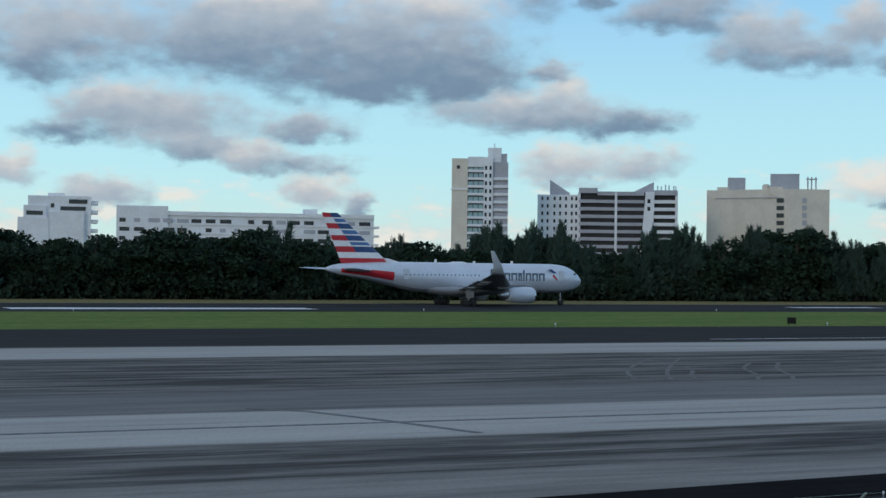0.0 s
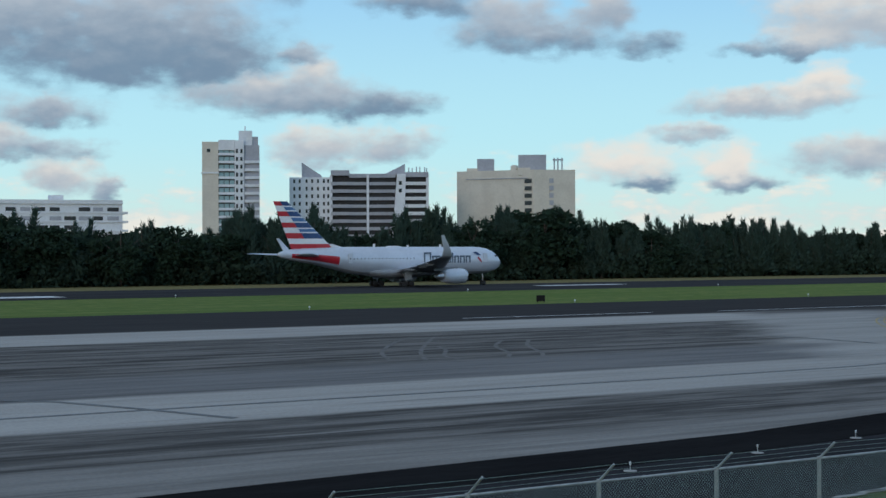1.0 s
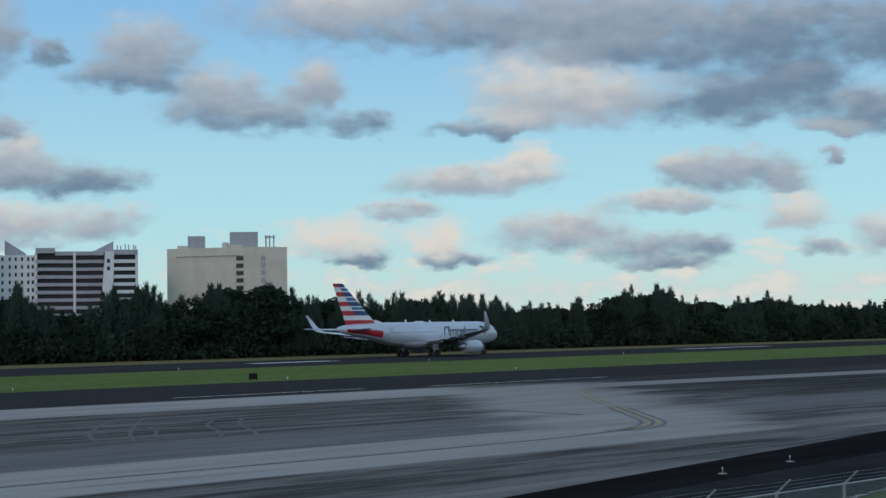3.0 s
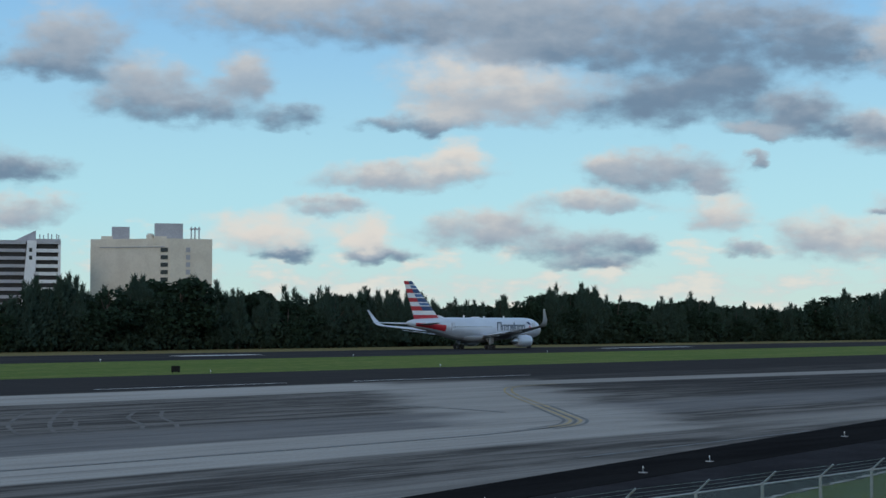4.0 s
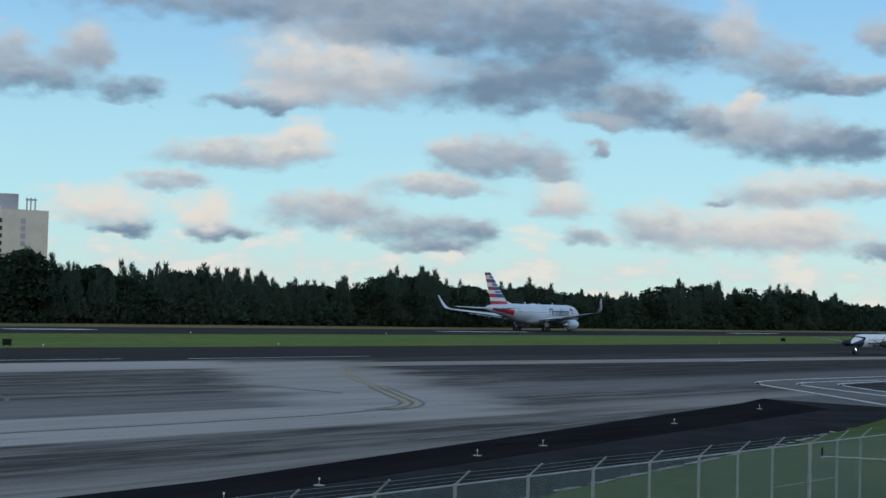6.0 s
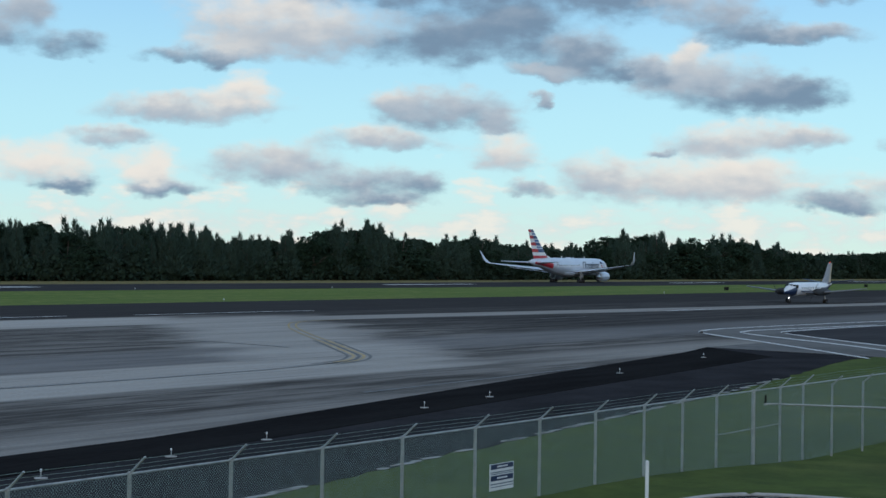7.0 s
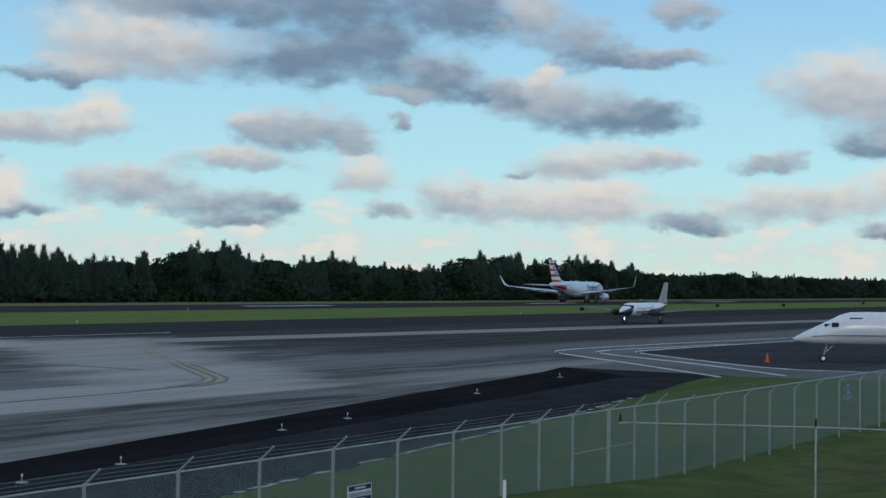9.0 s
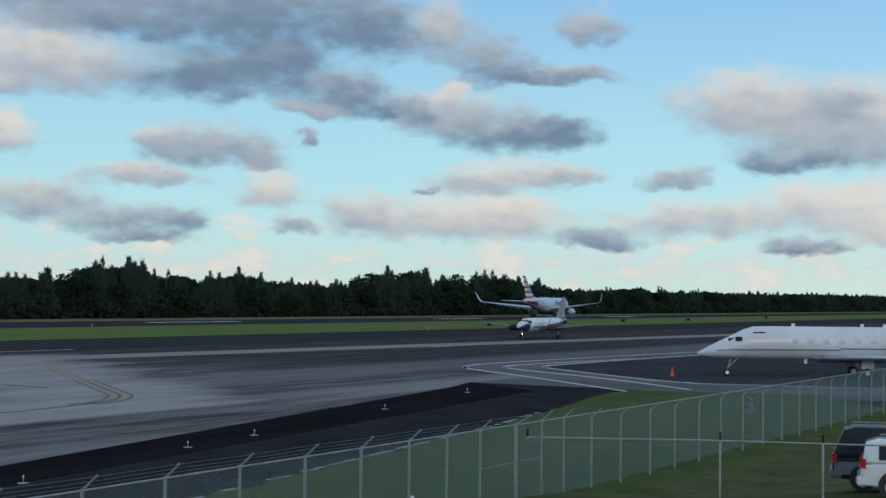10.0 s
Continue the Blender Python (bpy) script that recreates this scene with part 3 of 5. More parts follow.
def build_markings():
    # touchdown bars and centre dashes on the runway
    for x0, x1, y0, y1 in ((40, 86, 231, 238.6), (186, 206, 244.4, 249.0), (318, 356, 246.0, 249.4), (470, 505, 246.0, 249.4), (620, 660, 246, 249.4)):
        ob = flat_sheet("runway_bar", [(x0, y0), (x1, y0), (x1, y1), (x0, y1)], 0.045, M_LINE, thick=0.01)
        tagged(ob, "white painted bar on dark runway asphalt", "marking", "runway bars", "structure")
    t = thing("taxi_centreline", "worn yellow taxi line with black borders", "marking", kind="structure")
    hook = smooth_line([(67, 61.5), (73, 62.3), (78.0, 63.6), (81.0, 65.3), (83.4, 67.3), (87.4, 71.6), (94.2, 79.0), (103.2, 89.0), (111.5, 97.6), (119.4, 104.3), (124.5, 106.4), (130.5, 107.3)])
    for off in (-0.24, 0.24):
        ribbon("line", [(x - off, y + off) for x, y in hook if 76 < x < 96], 0.22, 0.050, M_YELLOW, t)
        ribbon("line", [(x - off, y + off) for x, y in hook if x > 95], 0.16, 0.050, M_OLDYELLOW, t)
    for off in (-0.62, 0.62, 0):
        ribbon("border", [(x - off * 0.7, y + off) for x, y in hook if 74 < x < 96], 0.22, 0.044 + abs(off) * 0.001, M_BLACKLINE, t)
    ribbon("border", [(-60, 61.4), (0, 61.4), (30, 61.6), (56, 61.3), (68, 61.6), (76, 62.9)], 0.40, 0.044, M_BLACKLINE, t)
    for pts in ([(22.5, 69.5), (24.6, 67.2), (26.4, 61.8), (27.8, 56.5)],):
        ribbon("border", pts, 0.42, 0.046, M_BLACKLINE, t)
    for pts in ([(230, 64), (197.4, 66.9), (170.8, 69.4), (149.4, 70.7), (142.3, 70.6), (138.2, 69.6), (135.0, 68.0), (131.8, 65.2), (122.6, 55.8), (107.9, 41.6)],
                [(170, 64.6), (147.4, 66.8), (143.8, 67.0), (139.3, 66.0), (135.1, 62.6), (123.9, 49.4), (112.5, 38.3)],
                [(230, 59), (185.3, 62.5), (163.2, 63.8), (146.7, 64.0), (142.3, 63.2), (138.5, 60.3), (127.2, 48.7), (122.6, 42.6), (121.8, 36.6), (128, 4)]):
        t = thing("taxi_edge_line", "faded white double line curving round the stand", "marking", group="stand lines", kind="structure")
        line = smooth_line(pts)
        ribbon("line", line, 0.38, 0.054, M_LINE, t)
        ribbon("line", [(x - 0.9, y - 0.5) for x, y in line], 0.30, 0.054, M_FADED, t)
    # crack and joint lines on the apron
    for pts in ([(87.6, 88.6), (87.3, 81.6), (86.4, 76.0)], [(60, 48), (84, 50)], [(150, 96), (163, 97)]):
        ob = ribbon("pavement_joint", smooth_line(pts, 4), 0.35, 0.047, M_BLACKLINE)
        tagged(ob, "dark tar-filled joint in the grey asphalt", "joint", "tar joints", "structure")
    for pts in ([(192, 102), (200, 102.6), (206, 102.2)], [(120, 127.5), (150, 127.8)], [(88, 129.2), (112, 129.0)]):
        ob = ribbon("paint_dash", pts, 0.5, 0.047, M_LINE)
        tagged(ob, "worn white paint dash on grey asphalt", "marking", "apron dashes", "structure")
    # looping scuffs where tyres have turned
    for pts in ([(65.3, 102.8), (60.2, 97), (54.0, 88.5), (50, 81)], [(66.9, 102.0), (62.0, 95.5), (56.0, 87), (52, 80.2)], [(68.5, 95.4), (63.6, 89.4), (60.3, 83.3), (57.6, 79.6)],
                [(70.6, 95.0), (65.6, 88.4), (62.2, 82.4), (59.5, 78.6)], [(60.5, 92), (58.6, 88), (55.2, 83), (54.2, 80)]):
        ob = ribbon("tyre_scuff", smooth_line(pts, 4), 0.30, 0.046, M_SCUFF)
        tagged(ob, "pale curved tyre scuff on grey asphalt", "scuff", "tyre scuffs", "structure")


build_markings()


def build_path():
    """The narrow service lane in the lawn before the fence."""
    outer = smooth_line([(10, 18.9), (24, 19.4), (35.1, 20.0), (37.2, 20.2), (39.0, 20.1), (40.4, 19.7), (41.4, 18.8), (42.1, 16.8), (42.6, 13.2), (42.6, 4)], 5)
    inner = smooth_line([(10, 18.0), (24, 18.5), (35.7, 19.1), (37.3, 19.35), (39.0, 19.3), (40.1, 18.7), (40.8, 17.8), (41.4, 15.6), (41.8, 13.0), (41.8, 4)], 5)

    def lift(x, y):
        return dip(x, y) + 0.03
    bm = bmesh.new()
    a = [bm.verts.new((x, y, lift(x, y))) for x, y in outer]
    b = [bm.verts.new((x, y, lift(x, y))) for x, y in inner]
    for i in range(len(a) - 1):
        bm.faces.new((a[i], a[i + 1], b[i + 1], b[i]))
    t = thing("service_path", "narrow grey asphalt path with pale kerbs in the lawn", "path", kind="structure")
    part("surface", bm, M_ROAD, t)
    for line in (outer, inner):
        bm = bmesh.new()
        tube(bm, [(x, y, lift(x, y) + 0.02) for x, y in line], 0.075, 6)
        part("kerb", bm, M_CONC, t, "pale concrete kerb")


build_path()


# ---- trees ----
def leaf_sheet(name, quads, material):
    """A crown mesh from (n, 4, 3) corner places."""
    q = np.asarray(quads, dtype=float)
    n = len(q)
    me = bpy.data.meshes.new(name)
    me.from_pydata(q.reshape(-1, 3).tolist(), [], np.arange(n * 4).reshape(n, 4).tolist())
    me.materials.append(material)
    me.update()
    return me


def blades(rng, base, way, length, width):
    """Slim leaf sprays that start at base and point along way."""
    way = way / np.linalg.norm(way, axis=1, keepdims=True)
    side = np.cross(way, rng.normal(size=way.shape))
    side /= np.linalg.norm(side, axis=1, keepdims=True)
    l, w = length[:, None], width[:, None]
    mid = base + way * l * 0.45
    tip = base + way * l + np.array([0, 0, -0.04]) * l
    return np.stack([base, mid + side * w, tip, mid - side * w], 1)


def pine_crown(seed, height, spread):
    """A casuarina: several feathery leaders of upswept sprays over a ragged skirt."""
    rng = np.random.default_rng(seed)
    parts = []
    leaders = int(rng.integers(7, 11))
    for k in range(leaders):
        a, r = rng.uniform(0, 6.28), spread * rng.uniform(0.0, 0.75) * (0 if k == 0 else 1)
        foot = np.array([r * math.cos(a), r * math.sin(a), 0.0])
        top = height * (1.0 if k == 0 else rng.uniform(0.58, 0.97))
        lean = rng.normal(size=2) * 0.05
        n = 430
        u = rng.beta(1.1, 1.0, n)
        z = height * 0.08 + (top - height * 0.08) * u
        rad = (0.08 + spread * 0.72 * (1 - u) ** 1.15) * rng.uniform(0.1, 1.0, n) ** 0.6 * (0.75 + 0.5 * rng.random(n))
        an = rng.uniform(0, 6.28, n)
        base = np.stack([foot[0] + rad * np.cos(an) + lean[0] * z, foot[1] + rad * np.sin(an) + lean[1] * z, z], 1)
        way = np.stack([np.cos(an) * 0.55, np.sin(an) * 0.55, rng.uniform(0.25, 1.3, n) + 1.1 * u ** 2], 1) + rng.normal(size=(n, 3)) * 0.22
        parts.append(blades(rng, base, way, rng.uniform(0.7, 1.6, n), rng.uniform(0.06, 0.17, n) * (1.5 - u)))
        m = 16
        z = top * rng.uniform(0.80, 0.99, m)
        tips = np.stack([foot[0] + lean[0] * z + rng.normal(size=m) * 0.16, foot[1] + lean[1] * z + rng.normal(size=m) * 0.16, z], 1)
        parts.append(blades(rng, tips, np.stack([rng.normal(size=m) * 0.22, rng.normal(size=m) * 0.22, np.ones(m)], 1), rng.uniform(0.8, 1.7, m), rng.uniform(0.03, 0.07, m)))
    return np.concatenate(parts)


def broad_crown(seed, height, spread):
    """A broad crown: uneven clumps of small leaves on spreading limbs, with gaps."""
    rng = np.random.default_rng(seed)
    parts = []
    for k in range(int(rng.integers(16, 24))):
        a, r = rng.uniform(0, 6.28), spread * rng.random() ** 0.6
        z = height * rng.uniform(0.25, 0.9) * (1 - 0.25 * (r / spread) ** 2)
        c = np.array([r * math.cos(a), r * math.sin(a), z])
        size = np.array([1.5, 1.5, 1.0]) * rng.uniform(0.7, 1.35)
        n = 230
        d = rng.normal(size=(n, 3))
        d /= np.linalg.norm(d, axis=1, keepdims=True)
        base = c + d * size * rng.uniform(0.45, 1.05, (n, 1))
        base[:, 2] = np.minimum(base[:, 2], height)
        way = d + rng.normal(size=(n, 3)) * 0.7
        parts.append(blades(rng, base, way, rng.uniform(0.3, 0.75, n), rng.uniform(0.12, 0.30, n)))
    return np.concatenate(parts)


def make_tree(kind, seed, height, spread):
    pine = kind == "pine"
    t = thing("casuarina_tree" if pine else "broadleaf_tree",
              "dark green feathery casuarina with several leaders" if pine else "dark green broad-crowned tree at the field's edge", "tree",
              group="trees behind the runway")
    rng = random.Random(seed)
    bm = bmesh.new()
    tube(bm, [(0, 0, -0.3), (rng.uniform(-.2, .2), rng.uniform(-.2, .2), height * 0.45), (rng.uniform(-.3, .3), 0, height * 0.9)], 0.24, 7, 0.05)
    part("trunk", bm, M_TRUNK, t)
    for k in range(4):
        a, z = rng.uniform(0, 6.28), height * rng.uniform(0.25, 0.6)
        r = spread * 0.8
        part("limb", rod([(0, 0, z), (r * 0.5 * math.cos(a), r * 0.5 * math.sin(a), z + 0.8), (r * math.cos(a), r * math.sin(a), z + 2.2)], 0.10, 5, 0.03), M_TRUNK, t)
    part("crown", leaf_sheet("crown", (pine_crown if pine else broad_crown)(seed, height, spread), M_PINE if pine else M_LEAF), None, t)
    return t


def tree_line():
    """Heights of the wood along the runway, as (x, height) where it changes."""
    return [(-40, 13), (50, 13.4), (56, 11.4), (66, 11.3), (77, 13.4), (86, 14.7), (94, 12.7), (103, 14), (113, 12), (124, 11.4), (136, 11.8), (146, 13.2),
            (156, 15.2), (170, 14.9), (177, 10.7), (184, 10), (191, 14.1), (199, 15.5), (205, 13.1), (214, 13.9), (222, 16.6), (230, 16.8), (238, 15),
            (252, 13), (260, 14.7), (268, 13.3), (302, 14), (330, 10.9), (342, 14.0), (351, 11.3), (362, 15.4)]


def tree_line_far():
    return [(382, 16.1), (404, 13.4), (417, 11.4), (432, 15), (449, 14.6), (464, 12), (492, 11.2), (512, 13.3), (533, 16.8), (569, 16.4), (636, 17.1), (683, 14.6),
            (700, 8), (716, 8.5), (728, 12.5), (738, 8.5), (749, 8.6), (757, 13.6), (873, 12.7), (1016, 12.3), (1188, 12.8), (1414, 13), (1700, 13)]


def build_trees():
    rows = tree_line() + tree_line_far()
    px, ph = [a for a, _ in rows], [b for _, b in rows]
    pines = [make_tree("pine", 20 + i, 13.0, 2.3 + 0.3 * (i % 3)) for i in range(6)]
    broads = [make_tree("broad", 40 + i, 11.0, 3.2 + 0.4 * (i % 3)) for i in range(5)]
    for t in (*pines, *broads):
        t.location = (-80 + random.uniform(0, 40), 312 + random.uniform(0, 20), 0)
    rng = random.Random(9)
    x = 18.0
    while x < 1500:
        far = max(1.0, x / 420)
        for row in range(3 if x < 900 else 2):
            xx, yy = x + rng.uniform(-1.6, 1.6) + row * 1.3, 304 + row * 7.5 + rng.uniform(-2, 2)
            want = float(np.interp(xx * 305 / yy, px, ph)) * (1 + 0.004 * (yy - 305))
            broad = rng.random() < (0.75 if xx < 150 else 0.35 if xx < 340 else 0.48)
            hh = want * rng.choice((1.10, 1.03, 0.97, 0.88, 0.78)) * (0.97 if row else 1.0)
            src = rng.choice(broads if broad else pines)
            s = hh / (11.0 if broad else 13.0)
            c = copy_thing(src, pose(xx, yy, 0, 0, 0, rng.uniform(0, 360)))
            c.scale = (s * rng.uniform(1.05, 1.5), s * rng.uniform(1.05, 1.5), s)
        x += 5.6 * far
    # scrub that closes the foot of the wood
    r = np.random.default_rng(3)
    n = 90000
    u = r.random(n)
    xs = 10 + 1600 * u ** 1.7
    ys = 299.0 + r.random(n) * 8 + 1.5 * np.sin(xs * 0.11)
    hs = (3.6 + 1.8 * np.sin(xs * 0.23) + 1.2 * np.sin(xs * 0.71 + 1)) * r.random(n) ** 0.8
    base = np.stack([xs, ys, np.maximum(hs, 0) + 0.02 * r.random(n)], 1)
    way = r.normal(size=(n, 3)) + np.array([0, -0.3, 0.6])
    grow = 1 + xs / 700
    tagged(part("scrub", leaf_sheet("scrub", blades(r, base, way, r.uniform(0.5, 1.3, n) * grow, r.uniform(0.15, 0.45, n) * grow), M_SCRUB), None),
           "dark low scrub along the foot of the trees", "scrub", "", "stuff")
    n = 60000
    xs = 10 + 1600 * r.random(n) ** 1.7
    base = np.stack([xs, 312 + 22 * r.random(n), 9.5 * r.random(n)], 1)
    tagged(part("thicket", leaf_sheet("thicket", blades(r, base, r.normal(size=(n, 3)) + np.array([0, 0, 0.4]), r.uniform(1.0, 2.4, n) * (1 + xs / 700), r.uniform(0.4, 1.0, n) * (1 + xs / 700)), M_SCRUB), None),
           "dense dark undergrowth between the trunks", "thicket", "", "stuff")


build_trees()


# ---- the tower blocks beyond the trees ----
M_CREAM = mat("cream_wall", (0.68, 0.63, 0.54), (0.60, 0.55, 0.47), 0.15, 0.85)
M_WALL = mat("white_wall", (0.76, 0.78, 0.81), (0.66, 0.68, 0.71), 0.15, 0.85)
M_GREYWALL = mat("grey_wall", (0.42, 0.43, 0.47), (0.34, 0.35, 0.39), 0.15, 0.85)
M_PANE = mat("blue_green_glazing", (0.34, 0.50, 0.52), (0.24, 0.36, 0.39), 0.4, 0.25)


def building(name, label, az, dist, turn=0.0):
    return thing(name, label, "apartment building", pose(dist * math.sin(radians(az)), dist * math.cos(radians(az)), 0, 0, 0, -az + turn), "buildings beyond the trees")


def grid_of(parent, name, material, xs, zs, w, h, y=-0.12, side=None):
    """Alike windows set on a wall at y (or on the side wall at x = side)."""
    bm = boxed(-w / 2, w / 2, 0, 0.3, 0, h)
    if side is not None:
        bmesh.ops.rotate(bm, verts=bm.verts, matrix=Matrix.Rotation(radians(-90), 3, "Z"))
    first = None
    for x in xs:
        for z in zs:
            ob = part(name, first.data if first else bm, material, parent)
            first = first or ob
            ob.location = (x, y, z) if side is None else (side, x, z)


def slabs(parent, x0, x1, y0, y1, zs, h, material):
    """Balcony parapets, one to a storey."""
    first = None
    for z in zs:
        ob = part("balcony", first.data if first else boxed(x0, x1, y0, y1, 0, h), material, parent)
        first = first or ob
        ob.location.z = z


def build_city():
    t = building("tower_block", "tall pale tower block with stacked balconies", 26.08, 620)
    part("wall", boxed(-10.9, -4.7, 0, 16, 0, 49.2, 0.1), M_CREAM, t)
    part("wall", boxed(1.4, 5.0, 0, 16, 0, 49.8, 0.1), M_WALL, t)
    # near-black core paints the shade behind the balconies
    part("shaded_core", boxed(-4.7, 1.4, 1.2, 16, 0, 49.5), M_DARK, t)
    part("wall", boxed(5.0, 10.9, 1.6, 16, 0, 48.0), M_GREYWALL, t)
    part("roof", boxed(-4.7, 1.4, 0, 16, 46.0, 49.9), M_WALL, t)
    part("penthouse", boxed(3.0, 8.2, 2, 12, 48, 53.6, 0.1), M_WALL, t)
    part("penthouse", boxed(8.2, 10.4, 3, 12, 48, 51.4), M_GREYWALL, t)
    part("mast", rod([(5.5, 6, 53.5), (5.5, 6, 55.6)], 0.25, 6), M_WALL, t)
    part("ledge", boxed(-11.3, -4.5, -0.5, 0, 37.0, 37.6), M_WALL, t)
    zs = [2 + 3.0 * i for i in range(15)]
    slabs(t, -4.7, 1.4, 0.1, 1.4, zs, 0.95, M_WALL)
    grid_of(t, "pane", M_PANE, (-3.6, -1.6, 0.4), [z + 1.0 for z in zs], 1.7, 1.5, 1.0)
    grid_of(t, "window", M_GLASS, (2.3, 4.0), [z + 0.9 for z in zs], 0.8, 1.5)
    slabs(t, 5.2, 10.9, 0.3, 1.8, zs[:-1], 1.1, M_WALL)
    grid_of(t, "window", M_GREYWALL, (7.8,), [z + 1.2 for z in zs[:-1]], 4.2, 1.1, 1.45)
    grid_of(t, "window", M_GLASS, (-8.4,), (45.2,), 1.3, 1.3)

    t = building("balcony_block", "white and grey block with open floors coloured dark for shade", 30.6, 660)
    part("wall", boxed(-28.5, -11.5, 2, 26, 0, 37.6, 0.1), M_WALL, t)
    # core darkened to stand in for shade on the open floors
    part("shaded_core", boxed(-11.5, 28.5, 2.2, 24, 0, 38.6), M_DARK, t)
    part("roof", boxed(-11.5, -4, 0, 24, 38.3, 40.4), M_GREYWALL, t)
    part("roof", boxed(-4, 15, 0.8, 24, 37.4, 39.0), M_GREYWALL, t)
    part("roof", boxed(19, 28.5, 0, 24, 37.6, 39.6), M_GREYWALL, t)
    for x in (-11.4, 3.6, 28.1):
        part("pier", boxed(x - 0.5, x + 0.5, 0.2, 3, 0, 38.6), M_WALL, t)
    zs = [0.4 + 3.08 * i for i in range(13)]
    slabs(t, -11.5, -4, 0, 2.6, zs[:-1], 1.35, M_GREYWALL)
    slabs(t, -4, 15, 0.8, 2.8, zs[:-1], 1.3, M_GREYWALL)
    slabs(t, 19, 28.5, 0, 2.6, zs[:-1], 1.35, M_WALL)
    loft_rings = [[(12.6 + k * 0.075, -2.4 + k * 0.05, 38.9 * k / 40), (18.0 + k * 0.03, -2.4 + k * 0.05, 38.9 * k / 40), (18.0 + k * 0.03, 4, 38.9 * k / 40), (12.6 + k * 0.075, 4, 38.9 * k / 40)] for k in (0, 12, 26, 40)]
    part("wing_wall", loft(bmesh.new(), loft_rings), M_WALL, t, "white slanting end wall")
    grid_of(t, "window", M_GLASS, (16.9,), zs[3:-1], 1.2, 1.6, -0.8)
    grid_of(t, "window", M_GLASS, (-26.5, -24.3, -21.5, -19.2, -16.8, -14.4, -12.6), [z + 1.0 for z in zs[4:-1]], 0.8, 1.5, 1.85)
    for x0, x1, high, low in ((-23.5, -15.5, 43.8, 38.5), (19.0, 10.0, 43.2, 38.7)):
        part("roof_fin", loft(bmesh.new(), [[(x0, y, 37.4), (x1, y, 37.4), (x1, y, low), (x0, y, high)] for y in (4, 14)]), M_GREYWALL, t, "slanted plant screen")
    for x in (20.6, 22.0, 23.8, 25.2, 27.2, 28.0):
        part("mast", rod([(x, 6, 39), (x, 6, 41.5 + (x * 7 % 2))], 0.22, 6), M_GREYWALL, t)

    t = building("hotel_block", "plain cream hotel block with a roof plant", 36.37, 700)
    part("wall", loft(bmesh.new(), [[(-28.5, 14, z), (5.6, 0, z), (23.6, 5, z), (23.6, 30, z), (-28.5, 34, z)] for z in (0, 42.4)]), M_CREAM, t)
    # thin grey strip that paints in the shadow line below the roof
    part("parapet_and_shade_strip", loft(bmesh.new(), [[(-24.5, 11.9, z), (3.2, 0.55, z), (3.2, 2.2, z), (-24.5, 13.4, z)] for z in (38.6, 38.95)]), M_GREYWALL, t, "thin dark strip for the shadow line under the roof")
    part("stair_wall", boxed(-1.5, 4.0, 2.0, 14, 40, 43.4), M_CREAM, t)
    part("plant_room", boxed(-1.2, 11.0, 6, 18, 41, 49.2, 0.1), M_GREYWALL, t)
    part("plant_room", boxed(-19.5, -12, 14, 22, 41, 48.0, 0.1), M_GREYWALL, t)
    part("plant_room", boxed(-24, -19, 14, 20, 41, 43.8), M_CREAM, t)
    part("tank", shifted(turned([(41.3, 1.6), (44.2, 1.6), (44.8, 1.0)], 14, "z"), -3.0, 8), M_CREAM, t)
    for x in (14.6, 16.2, 18.0):
        part("mast", rod([(x, 10, 42.0), (x, 10, 48)], 0.3, 6), M_GREYWALL, t)
    part("antenna_frame", boxed(14.0, 18.6, 9.4, 10.6, 46.8, 47.4), M_GREYWALL, t)
    zs = [4.6 + 3.2 * i for i in range(11)]
    first = None
    for z in zs:
        ob = part("window", first.data if first else boxed(-1.6, 1.6, 0, 1.0, 0, 1.8), M_GLASS, t)
        first = first or ob
        ob.location, ob.rotation_euler = (3.0, 0.6, z), (0, 0, radians(-20))
    first = None
    for z in zs:
        ob = part("balcony", first.data if first else boxed(-0.9, 0.9, 0, 1.0, 0, 2.0), M_GREYWALL, t)
        first = first or ob
        ob.location, ob.rotation_euler = (13.2, 1.75, z), (0, 0, radians(14))

    t = building("long_block", "long low white apartment block with window bands", 17.9, 600, 5.0)
    part("wall", boxed(-48, -29.5, 0, 14, 0, 28.2, 0.1), M_WALL, t)
    part("wall", boxed(-29.5, 47, 0.8, 14, 0, 26.2, 0.1), M_WALL, t)
    part("parapet_and_shade_strip", boxed(-29.5, 47, 0.2, 0.8, 24.9, 26.4), M_WALL, t)
    part("plant_room", boxed(21, 26, 4, 9, 26, 28.2), M_WALL, t)
    rng = random.Random(5)
    for z in (22.2, 18.9, 15.6, 12.3):
        for x in np.arange(-47, 46, 5.2):
            if rng.random() < 0.78:
                w = rng.choice((3.6, 4.2, 2.2))
                y = -0.1 if x < -31 else 0.68
                part("window", boxed(x, min(x + w, 46.6), y, y + 0.5, z, z + 1.45), M_GLASS if rng.random() < 0.6 else M_GREYWALL, t)
        part("balcony", boxed(47, 49, 0.5, 12, z - 0.9, z - 0.1), M_WALL, t)
        part("ledge", boxed(-29.5, 47, 0.45, 0.8, z - 0.75, z - 0.4), M_WALL, t)

    t = building("stepped_block", "white stepped apartment block with side balconies", 11.3, 600)
    part("wall", boxed(-10.5, 12, 2, 16, 0, 31.3, 0.1), M_WALL, t)
    part("wall", boxed(-14, -3, 0, 12, 0, 23.4, 0.1), M_WALL, t)
    part("wall", boxed(-12, -4, 1, 14, 0, 27.8, 0.1), M_WALL, t)
    part("wall", boxed(-3, 9.5, 0.4, 12, 0, 25.6, 0.1), M_WALL, t)
